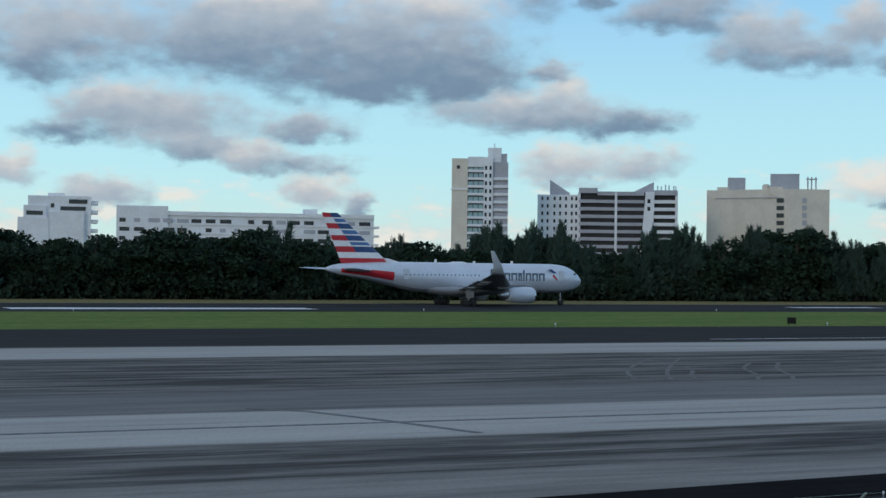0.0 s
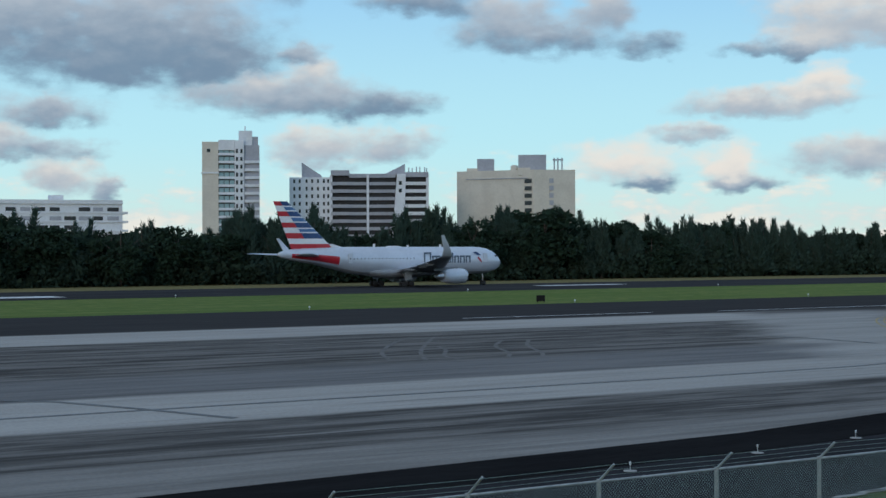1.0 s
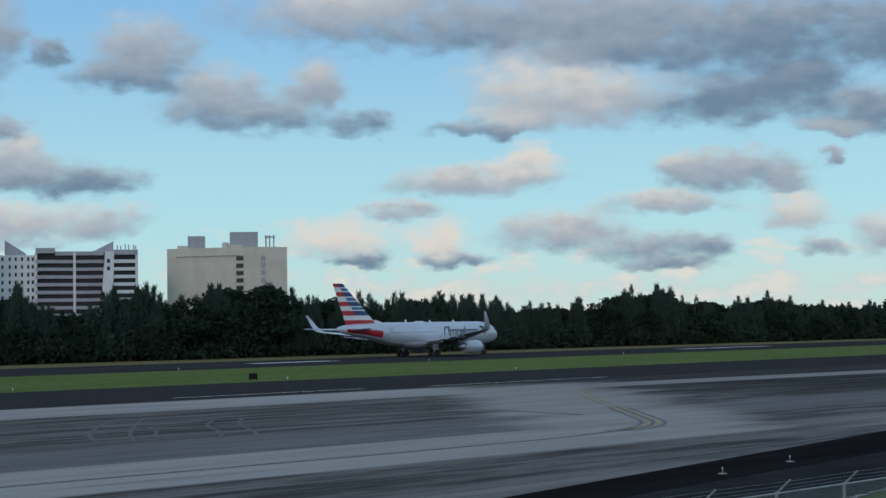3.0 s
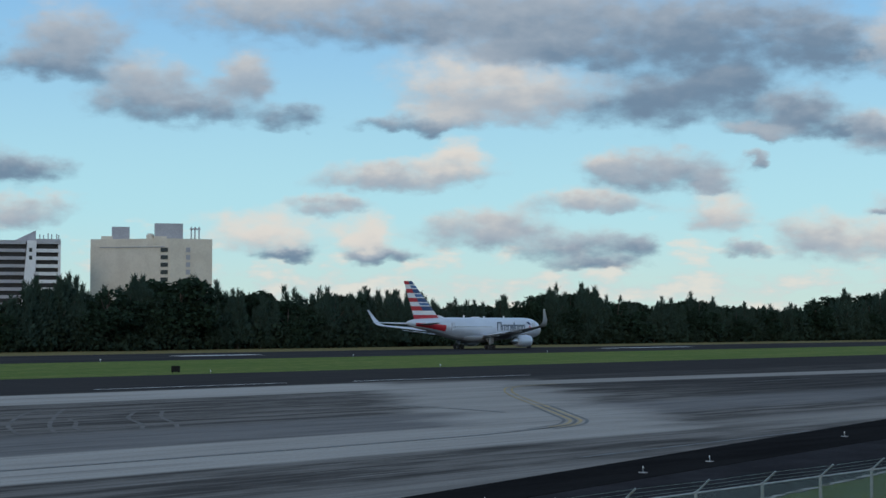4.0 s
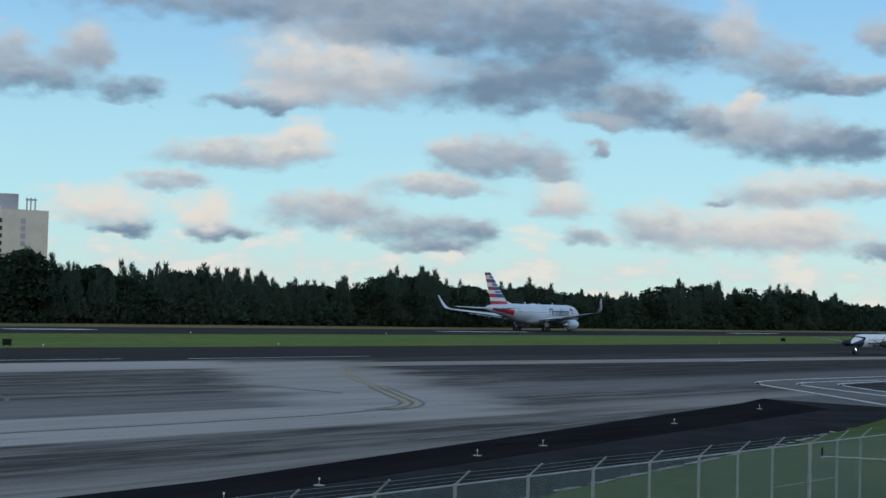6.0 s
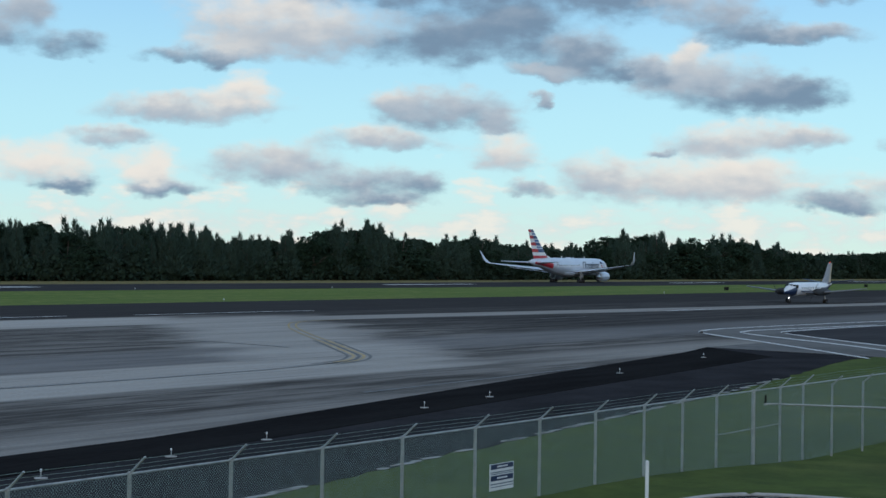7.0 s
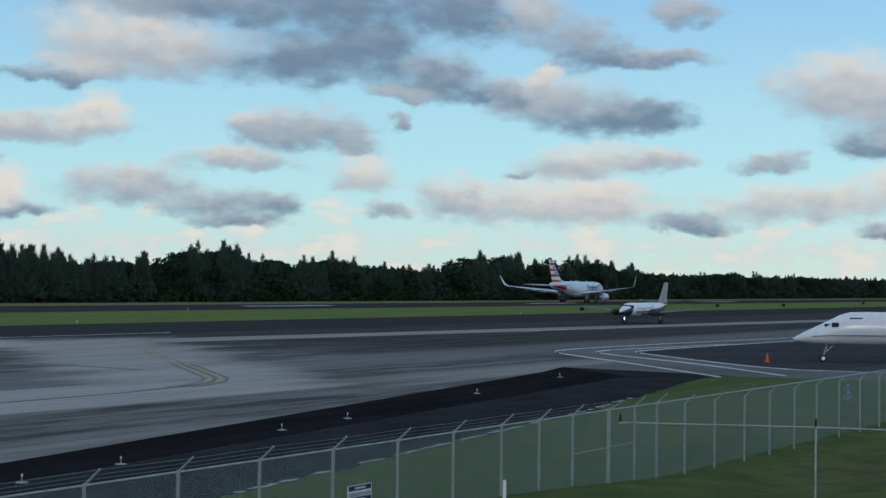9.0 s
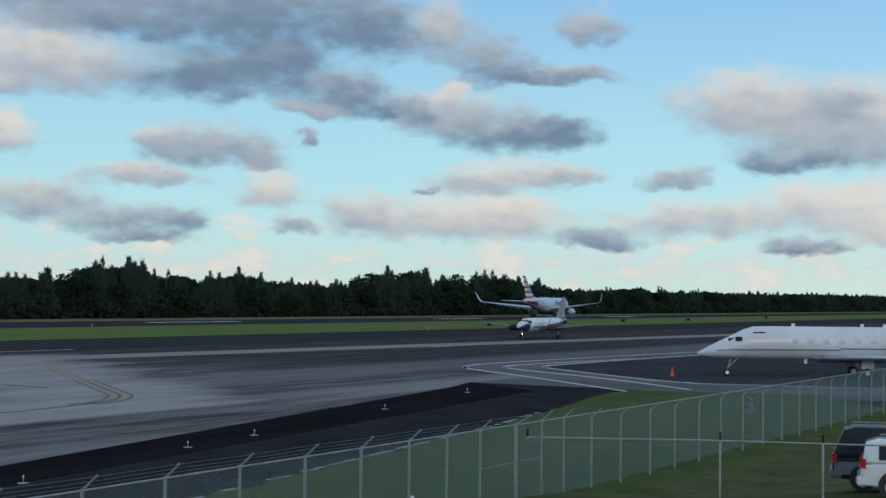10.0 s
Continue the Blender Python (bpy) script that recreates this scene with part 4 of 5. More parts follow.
    part("penthouse", boxed(-3.5, 2.5, 5, 10, 31, 32.4), M_WALL, t)
    for x0, x1, y, z in ((-11, -5.2, 0.8, 24.2), (4, 10.5, 1.8, 28.6), (1.0, 10, 1.8, 26.0), (-2.4, -1.2, 1.8, 27.0), (-5.0, -4.0, 0.6, 16.5)):
        part("window", boxed(x0, x1, y, y + 0.5, z, z + 1.5), M_GLASS, t)
    slabs(t, 12, 14.5, 3, 14, [8 + 3.4 * i for i in range(7)], 1.3, M_WALL)


build_city()


# ---- aircraft ----
def hull(bm, stations, n=40, paint=None):
    """A fuselage from (x, centre height, half width, half height) stations; the nose is at the largest x."""
    rings = [[(x, w * math.sin(2 * math.pi * k / n), z + h * math.cos(2 * math.pi * k / n)) for k in range(n)] for x, z, w, h in stations]
    return loft(bm, rings, paint=paint)


def foil(le, chord, thick, y, z, up=False):
    """An aerofoil ring: leading edge at x = le, running aft; flat in x-z, or upright (a fin) in x-y."""
    prof = ((0, 0), (0.03, 0.3), (0.12, 0.5), (0.35, 0.55), (0.55, 0.42), (0.7, 0.28), (1, 0.02), (1, -0.02), (0.7, -0.2), (0.55, -0.33), (0.35, -0.45), (0.12, -0.42), (0.03, -0.26))
    if up:
        return [(le - u * chord, y + v * thick * chord, z) for u, v in prof]
    return [(le - u * chord, y, z + v * thick * chord) for u, v in prof]


def wing(rows, paint=None):
    return loft(bmesh.new(), [foil(*r) for r in rows], paint=paint)


def wheel(parent, x, y, z, r, w, sub=True):
    ob = part("wheel", shifted(turned([(-w / 2, r * 0.55), (-w / 2, r * 0.9), (-w / 4, r), (w / 4, r), (w / 2, r * 0.9), (w / 2, r * 0.55)], 20, "y"), x, y, z), M_RUBBER, parent, smooth=False)
    if sub:
        part("rim", shifted(turned([(-w * 0.52, r * 0.2), (-w * 0.54, r * 0.5), (w * 0.54, r * 0.5), (w * 0.52, r * 0.2)], 16, "y"), x, y, z), M_METAL, ob, "bare metal rim")
    return ob


def airliner():
    """Twin-engined wide-body: nose at x = 29, main wheels at x = 0, ground at z = 0."""
    t = thing("airliner", "silver-white twin-engined airliner with red, white and blue tail", "aircraft")
    st = [(27.2, 4.35, 0.02, 0.02), (27.0, 4.36, 0.42, 0.42), (26.5, 4.42, 0.95, 0.95), (25.7, 4.54, 1.5, 1.5), (24.6, 4.70, 2.02, 2.02), (23.2, 4.83, 2.38, 2.42), (21.6, 4.88, 2.5, 2.6)]
    st += [(float(x), 4.9, 2.51, 2.65) for x in range(20, -8, -2)]
    st += [(-8.0, 4.95, 2.5, 2.6), (-10.0, 5.1, 2.42, 2.45), (-12.0, 5.3, 2.25, 2.22), (-13.4, 5.46, 2.06, 2.04), (-16.0, 5.72, 1.72, 1.75), (-18.0, 5.9, 1.42, 1.5), (-20.5, 6.05, 1.1, 1.25), (-23.0, 6.15, 0.75, 0.95), (-24.8, 6.2, 0.4, 0.55), (-25.6, 6.2, 0.15, 0.25)]
    nn = 40

    def paint(i, j):
        x = (st[i][0] + st[min(i + 1, len(st) - 1)][0]) / 2
        a = abs(((j + 0.5) / nn + 0.5) % 1 - 0.5) * 360
        if x < -13.3 and 82 < a < 128 and x > -23.5:
            return 1
        # lowest part of the hull takes the darkened grey as painted belly shade
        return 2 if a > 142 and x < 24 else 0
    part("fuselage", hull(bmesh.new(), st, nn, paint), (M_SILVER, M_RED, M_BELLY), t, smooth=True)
    # fairing shares the colour that paints in the belly's shade
    part("wing_box", hull(bmesh.new(), [(11, 3.2, 0.3, 0.2), (9, 2.9, 2.0, 0.9), (4, 2.7, 2.5, 1.1), (-2, 2.7, 2.5, 1.1), (-6, 3.0, 1.8, 0.8), (-8, 3.3, 0.3, 0.2)], 24), M_BELLY, t, "wing fairing in shade-darkened grey", True)
    # windscreen and cabin windows
    for s in (-1, 1):
        for k, (x, y, z) in enumerate(((25.3, 0.75, 5.80), (24.95, 1.25, 5.70), (24.45, 1.66, 5.62))):
            part("windscreen_pane", boxed(x - 0.26, x + 0.26, s * y - 0.2, s * y + 0.2, z - 0.22, z + 0.24, 0.05), M_GLASS, t)
        first = None
        for k in range(44):
            x = 21.5 - k * 0.82
            if x > 4.0 or x < -12:
                continue
            ob = part("cabin_window", first.data if first else boxed(-0.09, 0.09, -0.03, 0.03, -0.13, 0.13), M_GLASS, t)
            first = first or ob
            ob.location = (x, s * 2.47, 5.35)
        for x in (21.2, -11.2):
            part("door", boxed(x - 0.5, x + 0.5, s * (2.40 if x > 0 else 2.26), s * (2.515 if x > 0 else 2.36), 4.6, 6.3, 0.03), M_SILVER, t)
        # airline title, as plain blocks, and the two-coloured emblem
        x = 5.9
        for w, h in ((1.75, 2.05), (2.1, 1.4), (1.25, 1.4), (0.75, 1.4), (0.32, 1.95), (1.15, 1.4), (1.2, 1.4), (1.2, 1.4)):
            bm, b = bmesh.new(), 0.3
            block(bm, x, x + min(b, w), s * 2.44, s * 2.535, 4.45, 4.45 + h)
            if w > 0.5:
                block(bm, x + b, x + w, s * 2.44, s * 2.535, 4.45 + h - 0.32, 4.45 + h)
                block(bm, x + w - b, x + w, s * 2.44, s * 2.535, 4.45, 4.45 + h - 0.32)
            if w > 2:
                block(bm, x + w / 2 - 0.15, x + w / 2 + 0.15, s * 2.44, s * 2.535, 4.45, 4.45 + h - 0.32)
            part("title_block", bm, M_SLATE, t, "slate grey title block")
            x += w + 0.26
        for name, mm, pts in (("emblem", M_RED, [(19.2, 5.35), (20.3, 4.4), (20.2, 4.9), (19.5, 5.6)]), ("emblem", M_BLUE, [(18.2, 6.5), (19.4, 5.9), (20.1, 5.95), (18.9, 6.6)])):
            part(name, loft(bmesh.new(), [[(px, s * yy, pz) for px, pz in pts] for yy in (2.30, 2.535)]), mm, t, "red half of the emblem" if mm is M_RED else "blue half of the emblem")
        # wing, flaps, winglet; wing coloured pale above as lit, dark below as shaded
        part("wing", wing([(11.5, 11.2, 0.13, s * 2.0, 3.2), (6.6, 7.8, 0.12, s * 8.0, 3.75), (-4.5, 2.6, 0.10, s * 23.4, 5.55)], lambda i, j: 1 if j > 6 else 0), (M_WINGLIT, M_WINGDARK), t)
        part("winglet", wing([(-4.5, 2.6, 0.10, s * 23.4, 5.55), (-5.2, 2.3, 0.09, s * 24.4, 5.85), (-6.1, 1.7, 0.09, s * 25.2, 6.9), (-8.2, 0.7, 0.09, s * 26.0, 9.4)]), M_SILVER, t, "pale upswept winglet", True)
        part("flap", wing([(1.2, 2.2, 0.10, s * 2.6, 2.75), (-0.7, 1.7, 0.10, s * 8.0, 3.25)]), M_SILVER, t)
        part("flap", wing([(-1.3, 1.5, 0.10, s * 8.6, 3.4), (-5.0, 1.0, 0.10, s * 17.5, 4.5)]), M_SILVER, t)
        for y in (5.6, 10.6, 15.0):
            x = 11.5 - 8.5 - (y - 2) * 0.47
            part("flap_fairing", shifted(hull(bmesh.new(), [(x + 1.8, 3.0 + y * 0.09, 0.04, 0.04), (x + 0.6, 2.9 + y * 0.09, 0.2, 0.25), (x - 1.4, 2.85 + y * 0.09, 0.16, 0.2), (x - 2.6, 2.9 + y * 0.09, 0.03, 0.03)], 10), 0, s * y), M_BELLY, t)
        # engine
        e = part("engine", shifted(turned([(11.1, 1.1), (11.3, 1.28), (10.8, 1.4), (9.0, 1.48), (7.2, 1.36), (6.0, 1.1), (5.9, 0.95)], 28), 0, s * 7.9, 1.98), M_SILVER, t, "silver engine nacelle", True)
        part("inlet_lip", shifted(turned([(11.0, 1.36), (11.31, 1.28), (11.12, 1.10)], 28), 0, s * 7.9, 1.98), M_LIP, e, "polished metal inlet lip", True)
        # dark plug paints the shade inside the duct
        part("inlet", shifted(turned([(11.22, 1.12), (10.4, 1.05)], 28), 0, s * 7.9, 1.98), M_DARK, e)
        part("exhaust", shifted(turned([(6.4, 0.85), (5.4, 0.72), (4.6, 0.5), (4.0, 0.12)], 20), 0, s * 7.9, 1.98), M_METAL, e, "bare metal exhaust cone")
        part("pylon", boxed(3.8, 9.6, s * 7.9 - 0.18, s * 7.9 + 0.18, 3.0, 3.75, 0.1), M_WINGDARK, e)
        # tailplane
        part("tailplane", wing([(-17.0, 5.6, 0.10, s * 0.8, 5.95), (-24.3, 2.2, 0.09, s * 9.2, 6.35)]), M_SILVER, t, smooth=True)
        # main gear bogie
        g = part("main_gear", rod([(0, s * 4.65, 0.6), (0.1, s * 4.4, 3.2)], 0.16, 10), M_STRUT, t)
        part("gear_brace", rod([(0, s * 4.6, 1.4), (0.2, s * 2.8, 2.9)], 0.09, 8), M_STRUT, g)
        part("bogie_beam", rod([(-0.75, s * 4.65, 0.57), (0.75, s * 4.65, 0.57)], 0.12, 8), M_STRUT, g)
        part("gear_door", boxed(-0.7, 0.9, s * 5.0, s * 5.06, 1.4, 3.0), M_BELLY, g)
        for x in (-0.71, 0.71):
            for y in (-0.57, 0.57):
                wheel(g, x, s * 4.65 + y, 0.57, 0.57, 0.42, False)
    # fin in bands
    # stripes: red at the rear and navy before it, with white and mid-blue stripes between; a long red stripe at the root
    edges = [0.0, 0.105, 0.22, 0.335, 0.36, 0.425, 0.45, 0.555, 0.58, 0.66, 0.685, 0.79, 0.815, 0.885, 0.91, 1.0]
    rings = []
    for u in edges:
        z = 7.2 + u * 8.55
        le = -13.4 - u * 10.1
        ch = 9.3 - u * 6.3
        rings.append(foil(le, ch, 0.10, 0, z, True))

    def fin_paint(i, j):
        rear = j in (4, 5, 6, 7, 8)
        if i == 0:
            return 1
        if i in (2, 6, 10, 14):
            return 1 if rear else 2
        return 3 if i in (4, 8, 12) and not rear else 0
    part("fin", loft(bmesh.new(), rings, paint=fin_paint), (M_WHITE, M_RED, M_BLUE, M_MIDBLUE), t, "tail fin in red, white and blue stripes")
    part("dorsal_fillet", loft(bmesh.new(), [foil(-10.2, 6, 0.02, 0, 7.2, True), foil(-13.6, 4.5, 0.05, 0, 8.1, True)]), M_WHITE, t)
    # nose gear
    g = part("nose_gear", rod([(22.7, 0, 0.47), (22.6, 0, 2.6)], 0.11, 8), M_STRUT, t)
    for y in (-0.3, 0.3):
        wheel(g, 22.7, y, 0.47, 0.47, 0.32, False)
    for x, h in ((12.0, 0.5), (4.0, 0.4), (-4.0, 0.6)):
        part("aerial", boxed(x - 0.35, x + 0.15, -0.04, 0.04, 7.45, 7.5 + h), M_WHITE, t)
    part("aerial_dome", hull(bmesh.new(), [(2.5, 7.5, 0.05, 0.03), (1.6, 7.52, 0.5, 0.22), (-0.6, 7.52, 0.5, 0.22), (-1.6, 7.5, 0.05, 0.03)], 14), M_WHITE, t, smooth=True)
    return t


def commuter():
    """Twin turboprop: nose at x = 8.6, main wheels at x = 0."""
    t = thing("turboprop_airliner", "white and navy twin-propeller commuter aircraft, taxiing", "aircraft")
    st = [(9.0, 1.95, 0.03, 0.03), (8.7, 1.97, 0.32, 0.3), (8.0, 2.05, 0.62, 0.6), (7.0, 2.2, 0.92, 0.9), (6.2, 2.32, 1.08, 1.1), (5.0, 2.35, 1.15, 1.16), (-3.5, 2.35, 1.15, 1.16), (-6, 2.5, 0.98, 0.98), (-8, 2.8, 0.66, 0.66), (-10, 3.1, 0.3, 0.34), (-10.9, 3.2, 0.06, 0.08)]
    part("fuselage", hull(bmesh.new(), st, 28, lambda i, j: 1 if (i < 4 and 4 < j < 24) or (i > 5 and 5 < j < 23) else 0), (M_WHITE, M_NAVY), t, smooth=True)
    part("fin", loft(bmesh.new(), [foil(-6.2, 4.2, 0.08, 0, 3.2, True), foil(-7.6, 2.9, 0.08, 0, 4.6, True), foil(-9.2, 1.8, 0.08, 0, 6.9, True)], paint=lambda i, j: 1 if j in (5, 6, 7) else 0), (M_BELLY, M_GOLD), t)
    part("beacon", shifted(turned([(6.88, 0.06), (6.98, 0.07), (7.06, 0.03)], 10, "z"), -10.0), M_BEACON, t, "lit red beacon")
    part("cheat_line", loft(bmesh.new(), [[(x, s, z) for s, z in ((-1.17, 1.9), (1.17, 1.9), (1.17, 2.1), (-1.17, 2.1))] for x in (4.8, -3.2)]), M_NAVY, t, "navy cheat line")
    for s in (-1, 1):
        part("wing", wing([(2.4, 3.0, 0.14, s * 0.8, 1.65), (1.9, 2.4, 0.14, s * 3.4, 1.85), (0.9, 1.2, 0.12, s * 10.72, 2.65)]), M_WINGDARK, t, smooth=True)
        part("tailplane", wing([(-7.9, 2.1, 0.09, s * 0.2, 3.3), (-8.9, 1.1, 0.09, s * 4.6, 4.0)]), M_NAVY, t)
        e = part("engine", shifted(turned([(4.6, 0.25), (4.4, 0.42), (3.4, 0.58), (0.5, 0.6), (-1.8, 0.35), (-2.4, 0.1)], 18), 0, s * 3.35, 1.95), M_DARK, t, "dark engine nacelle", True)
        part("spinner", shifted(turned([(4.55, 0.26), (4.9, 0.18), (5.1, 0.02)], 12), 0, s * 3.35, 1.95), M_DARK, e)
        for k in range(4):
            a = radians(45 + 90 * k + 20 * s)
            part("propeller_blade", rod([(4.75, s * 3.35 + 0.2 * math.cos(a), 1.95 + 0.2 * math.sin(a)), (4.75, s * 3.35 + 1.67 * math.cos(a), 1.95 + 1.67 * math.sin(a))], 0.05, 5, 0.03), M_DARK, e)
        g = part("main_gear", rod([(0, s * 3.35, 0.4), (0.2, s * 3.35, 1.6)], 0.09, 8), M_STRUT, t)
        for y in (-0.2, 0.2):
            wheel(g, 0, s * 3.35 + y, 0.4, 0.4, 0.22, False)
        for k in range(3):
            part("windscreen_pane", boxed(6.35 - 0.28 * k, 7.15 - 0.32 * k, s * (0.22 + 0.34 * k) - 0.19, s * (0.22 + 0.34 * k) + 0.19, 2.55, 3.20 - 0.05 * k, 0.08), M_GLASS, t)
        first = None
        for k in range(10):
            ob = part("cabin_window", first.data if first else boxed(-0.09, 0.09, -0.03, 0.03, -0.12, 0.12), M_SLATE, t)
            first = first or ob
            ob.location = (4.4 - k * 0.78, s * 1.13, 2.6)
    g = part("nose_gear", rod([(7.1, 0, 0.3), (7.0, 0, 1.6)], 0.07, 8), M_STRUT, t)
    for y in (-0.15, 0.15):
        wheel(g, 7.1, y, 0.3, 0.3, 0.16, False)
    part("landing_light", shifted(turned([(7.24, 0.05), (7.30, 0.06), (7.34, 0.02)], 12), 0, 0, 0.95), M_LAMP, g, "lit landing light")
    return t


def business_jet():
    """Parked jet: nose at x = 14.0, main wheels at x = 0, nose wheel at x = 11.7."""
    t = thing("business_jet", "white business jet with a dark cheat line, parked", "aircraft", pose(141.9, 32.9, 0.045, 0, 0, 120.0))
    st = [(14.3, 1.95, 0.03, 0.03), (13.9, 2.0, 0.28, 0.24), (13.0, 2.16, 0.62, 0.55), (12.0, 2.36, 0.88, 0.82), (11.2, 2.55, 1.02, 1.02), (10.2, 2.80, 1.12, 1.27), (9.4, 2.90, 1.19, 1.40), (8.0, 2.92, 1.2, 1.42), (-3.0, 2.92, 1.2, 1.42), (-6.0, 2.95, 1.05, 1.12), (-8.5, 3.2, 0.72, 0.8), (-11.0, 3.45, 0.3, 0.36), (-12.0, 3.55, 0.05, 0.06)]
    part("fuselage", hull(bmesh.new(), st, 36), M_WHITE, t, smooth=True)
    part("wing_fairing", hull(bmesh.new(), [(5, 1.75, 0.2, 0.1), (3.5, 1.62, 1.0, 0.42), (-2, 1.62, 1.05, 0.42), (-4.5, 1.8, 0.2, 0.1)], 20), M_BELLY, t, smooth=True)
    for s in (-1, 1):
        for x0, x1 in ((-6.0, -2.0), (-2.0, 2.0), (2.0, 6.0), (6.0, 9.8)):
            part("cheat_line", boxed(x0, x1, s * (1.17 if x0 > -4 else 1.08), s * 1.215, 2.28 + (0.12 if x0 < -1 else 0), 2.38 + (0.12 if x0 < -1 else 0)), M_SLATE, t, "dark cheat line")
        part("cheat_line", rod([(9.8, s * 1.17, 2.31), (11.2, s * 1.01, 2.3), (12.8, s * 0.70, 2.2)], 0.045, 6), M_SLATE, t)
        first = None
        for k in range(7):
            ob = part("cabin_window", first.data if first else shifted(turned([(-0.03, 0.30), (0.03, 0.30)], 20, "y"), 0, 0, 0), M_PALE, t)
            first = first or ob
            ob.location, ob.scale = (6.0 - k * 1.38, s * 1.175, 3.05), (1.1, 1.0, 0.75)
        part("windscreen_pane", boxed(10.55, 11.15, s * 0.86, s * 1.03, 3.02, 3.42, 0.05), M_GLASS, t)
        part("windscreen_pane", boxed(11.2, 11.7, s * 0.42, s * 0.72, 3.0, 3.3, 0.05), M_GLASS, t)
        part("windscreen_pane", boxed(8.5, 9.6, s * 0.72, s * 0.96, 3.72, 3.86, 0.04), M_GLASS, t)
        part("wing", wing([(3.8, 5.2, 0.11, s * 0.9, 1.6), (-4.4, 1.7, 0.10, s * 11.6, 2.1)]), M_PALE, t, smooth=True)
        part("winglet", wing([(-4.4, 1.7, 0.1, s * 11.6, 2.1), (-5.8, 0.8, 0.1, s * 12.0, 3.5)]), M_WHITE, t)
        e = part("engine", shifted(turned([(-2.75, 0.56), (-2.5, 0.70), (-3.4, 0.80), (-6.2, 0.74), (-7.6, 0.50)], 24), 0, s * 2.0, 3.5), M_WHITE, t, smooth=True)
        part("inlet_ring", shifted(turned([(-2.7, 0.56), (-2.40, 0.64), (-2.55, 0.73), (-2.9, 0.77)], 24), 0, s * 2.0, 3.5), M_METAL, e, "polished inlet ring")
        part("pylon", boxed(-6.5, -3.6, min(s * 0.9, s * 1.5), max(s * 0.9, s * 1.5), 3.4, 3.6), M_WHITE, e)
        g = part("main_gear", rod([(0, s * 2.05, 0.4), (-0.1, s * 1.9, 1.5)], 0.10, 8), M_STRUT, t)
        part("gear_door", boxed(-0.6, 0.5, s * 2.3, s * 2.34, 0.75, 1.6), M_WHITE, g)
        for y in (-0.22, 0.22):
            wheel(g, 0, s * 2.05 + y, 0.42, 0.42, 0.25)
        part("tailplane", wing([(-10.6, 2.6, 0.09, s * 0.1, 7.5), (-12.6, 1.2, 0.09, s * 5.2, 7.6)]), M_WHITE, t)
    part("fin", loft(bmesh.new(), [foil(-6.0, 5.6, 0.09, 0, 3.8, True), foil(-10.4, 3.4, 0.09, 0, 7.5, True)]), M_WHITE, t)
    g = part("nose_gear", rod([(11.7, 0, 0.3), (11.3, 0, 1.7)], 0.07, 8), M_STRUT, t)
    part("gear_brace", rod([(11.62, 0, 0.7), (10.6, 0, 1.65)], 0.05, 6), M_STRUT, g)
    for y in (-0.17, 0.17):
        wheel(g, 11.7, y, 0.32, 0.32, 0.18)
    for x, z in ((5.9, 4.34), (-0.2, 4.34), (-2.2, 4.33)):
        part("aerial", boxed(x - 0.2, x + 0.12, -0.03, 0.03, z - 0.05, z + 0.26), M_WHITE, t)
    part("drain_mast", boxed(4.6, 4.9, -0.03, 0.03, 1.1, 1.6), M_WHITE, t)


plane, saab = airliner(), commuter()
business_jet()


# ---- fences ----
def chain_panel(w, h, pitch):
    """Woven wire as two sets of crossing diagonal wires."""
    bm = bmesh.new()
    r = 0.0028
    c = -h
    while c < w:
        for flip in (False, True):
            x0, x1 = max(0.0, c), min(w, c + h)
            if x1 - x0 > 0.01:
                z0, z1 = x0 - c, x1 - c
                if flip:
                    z0, z1 = h - z0, h - z1
                tube(bm, [(x0, 0.004 if flip else -0.004, z0), (x1, 0.004 if flip else -0.004, z1)], r, 3)
        c += pitch
    return bm


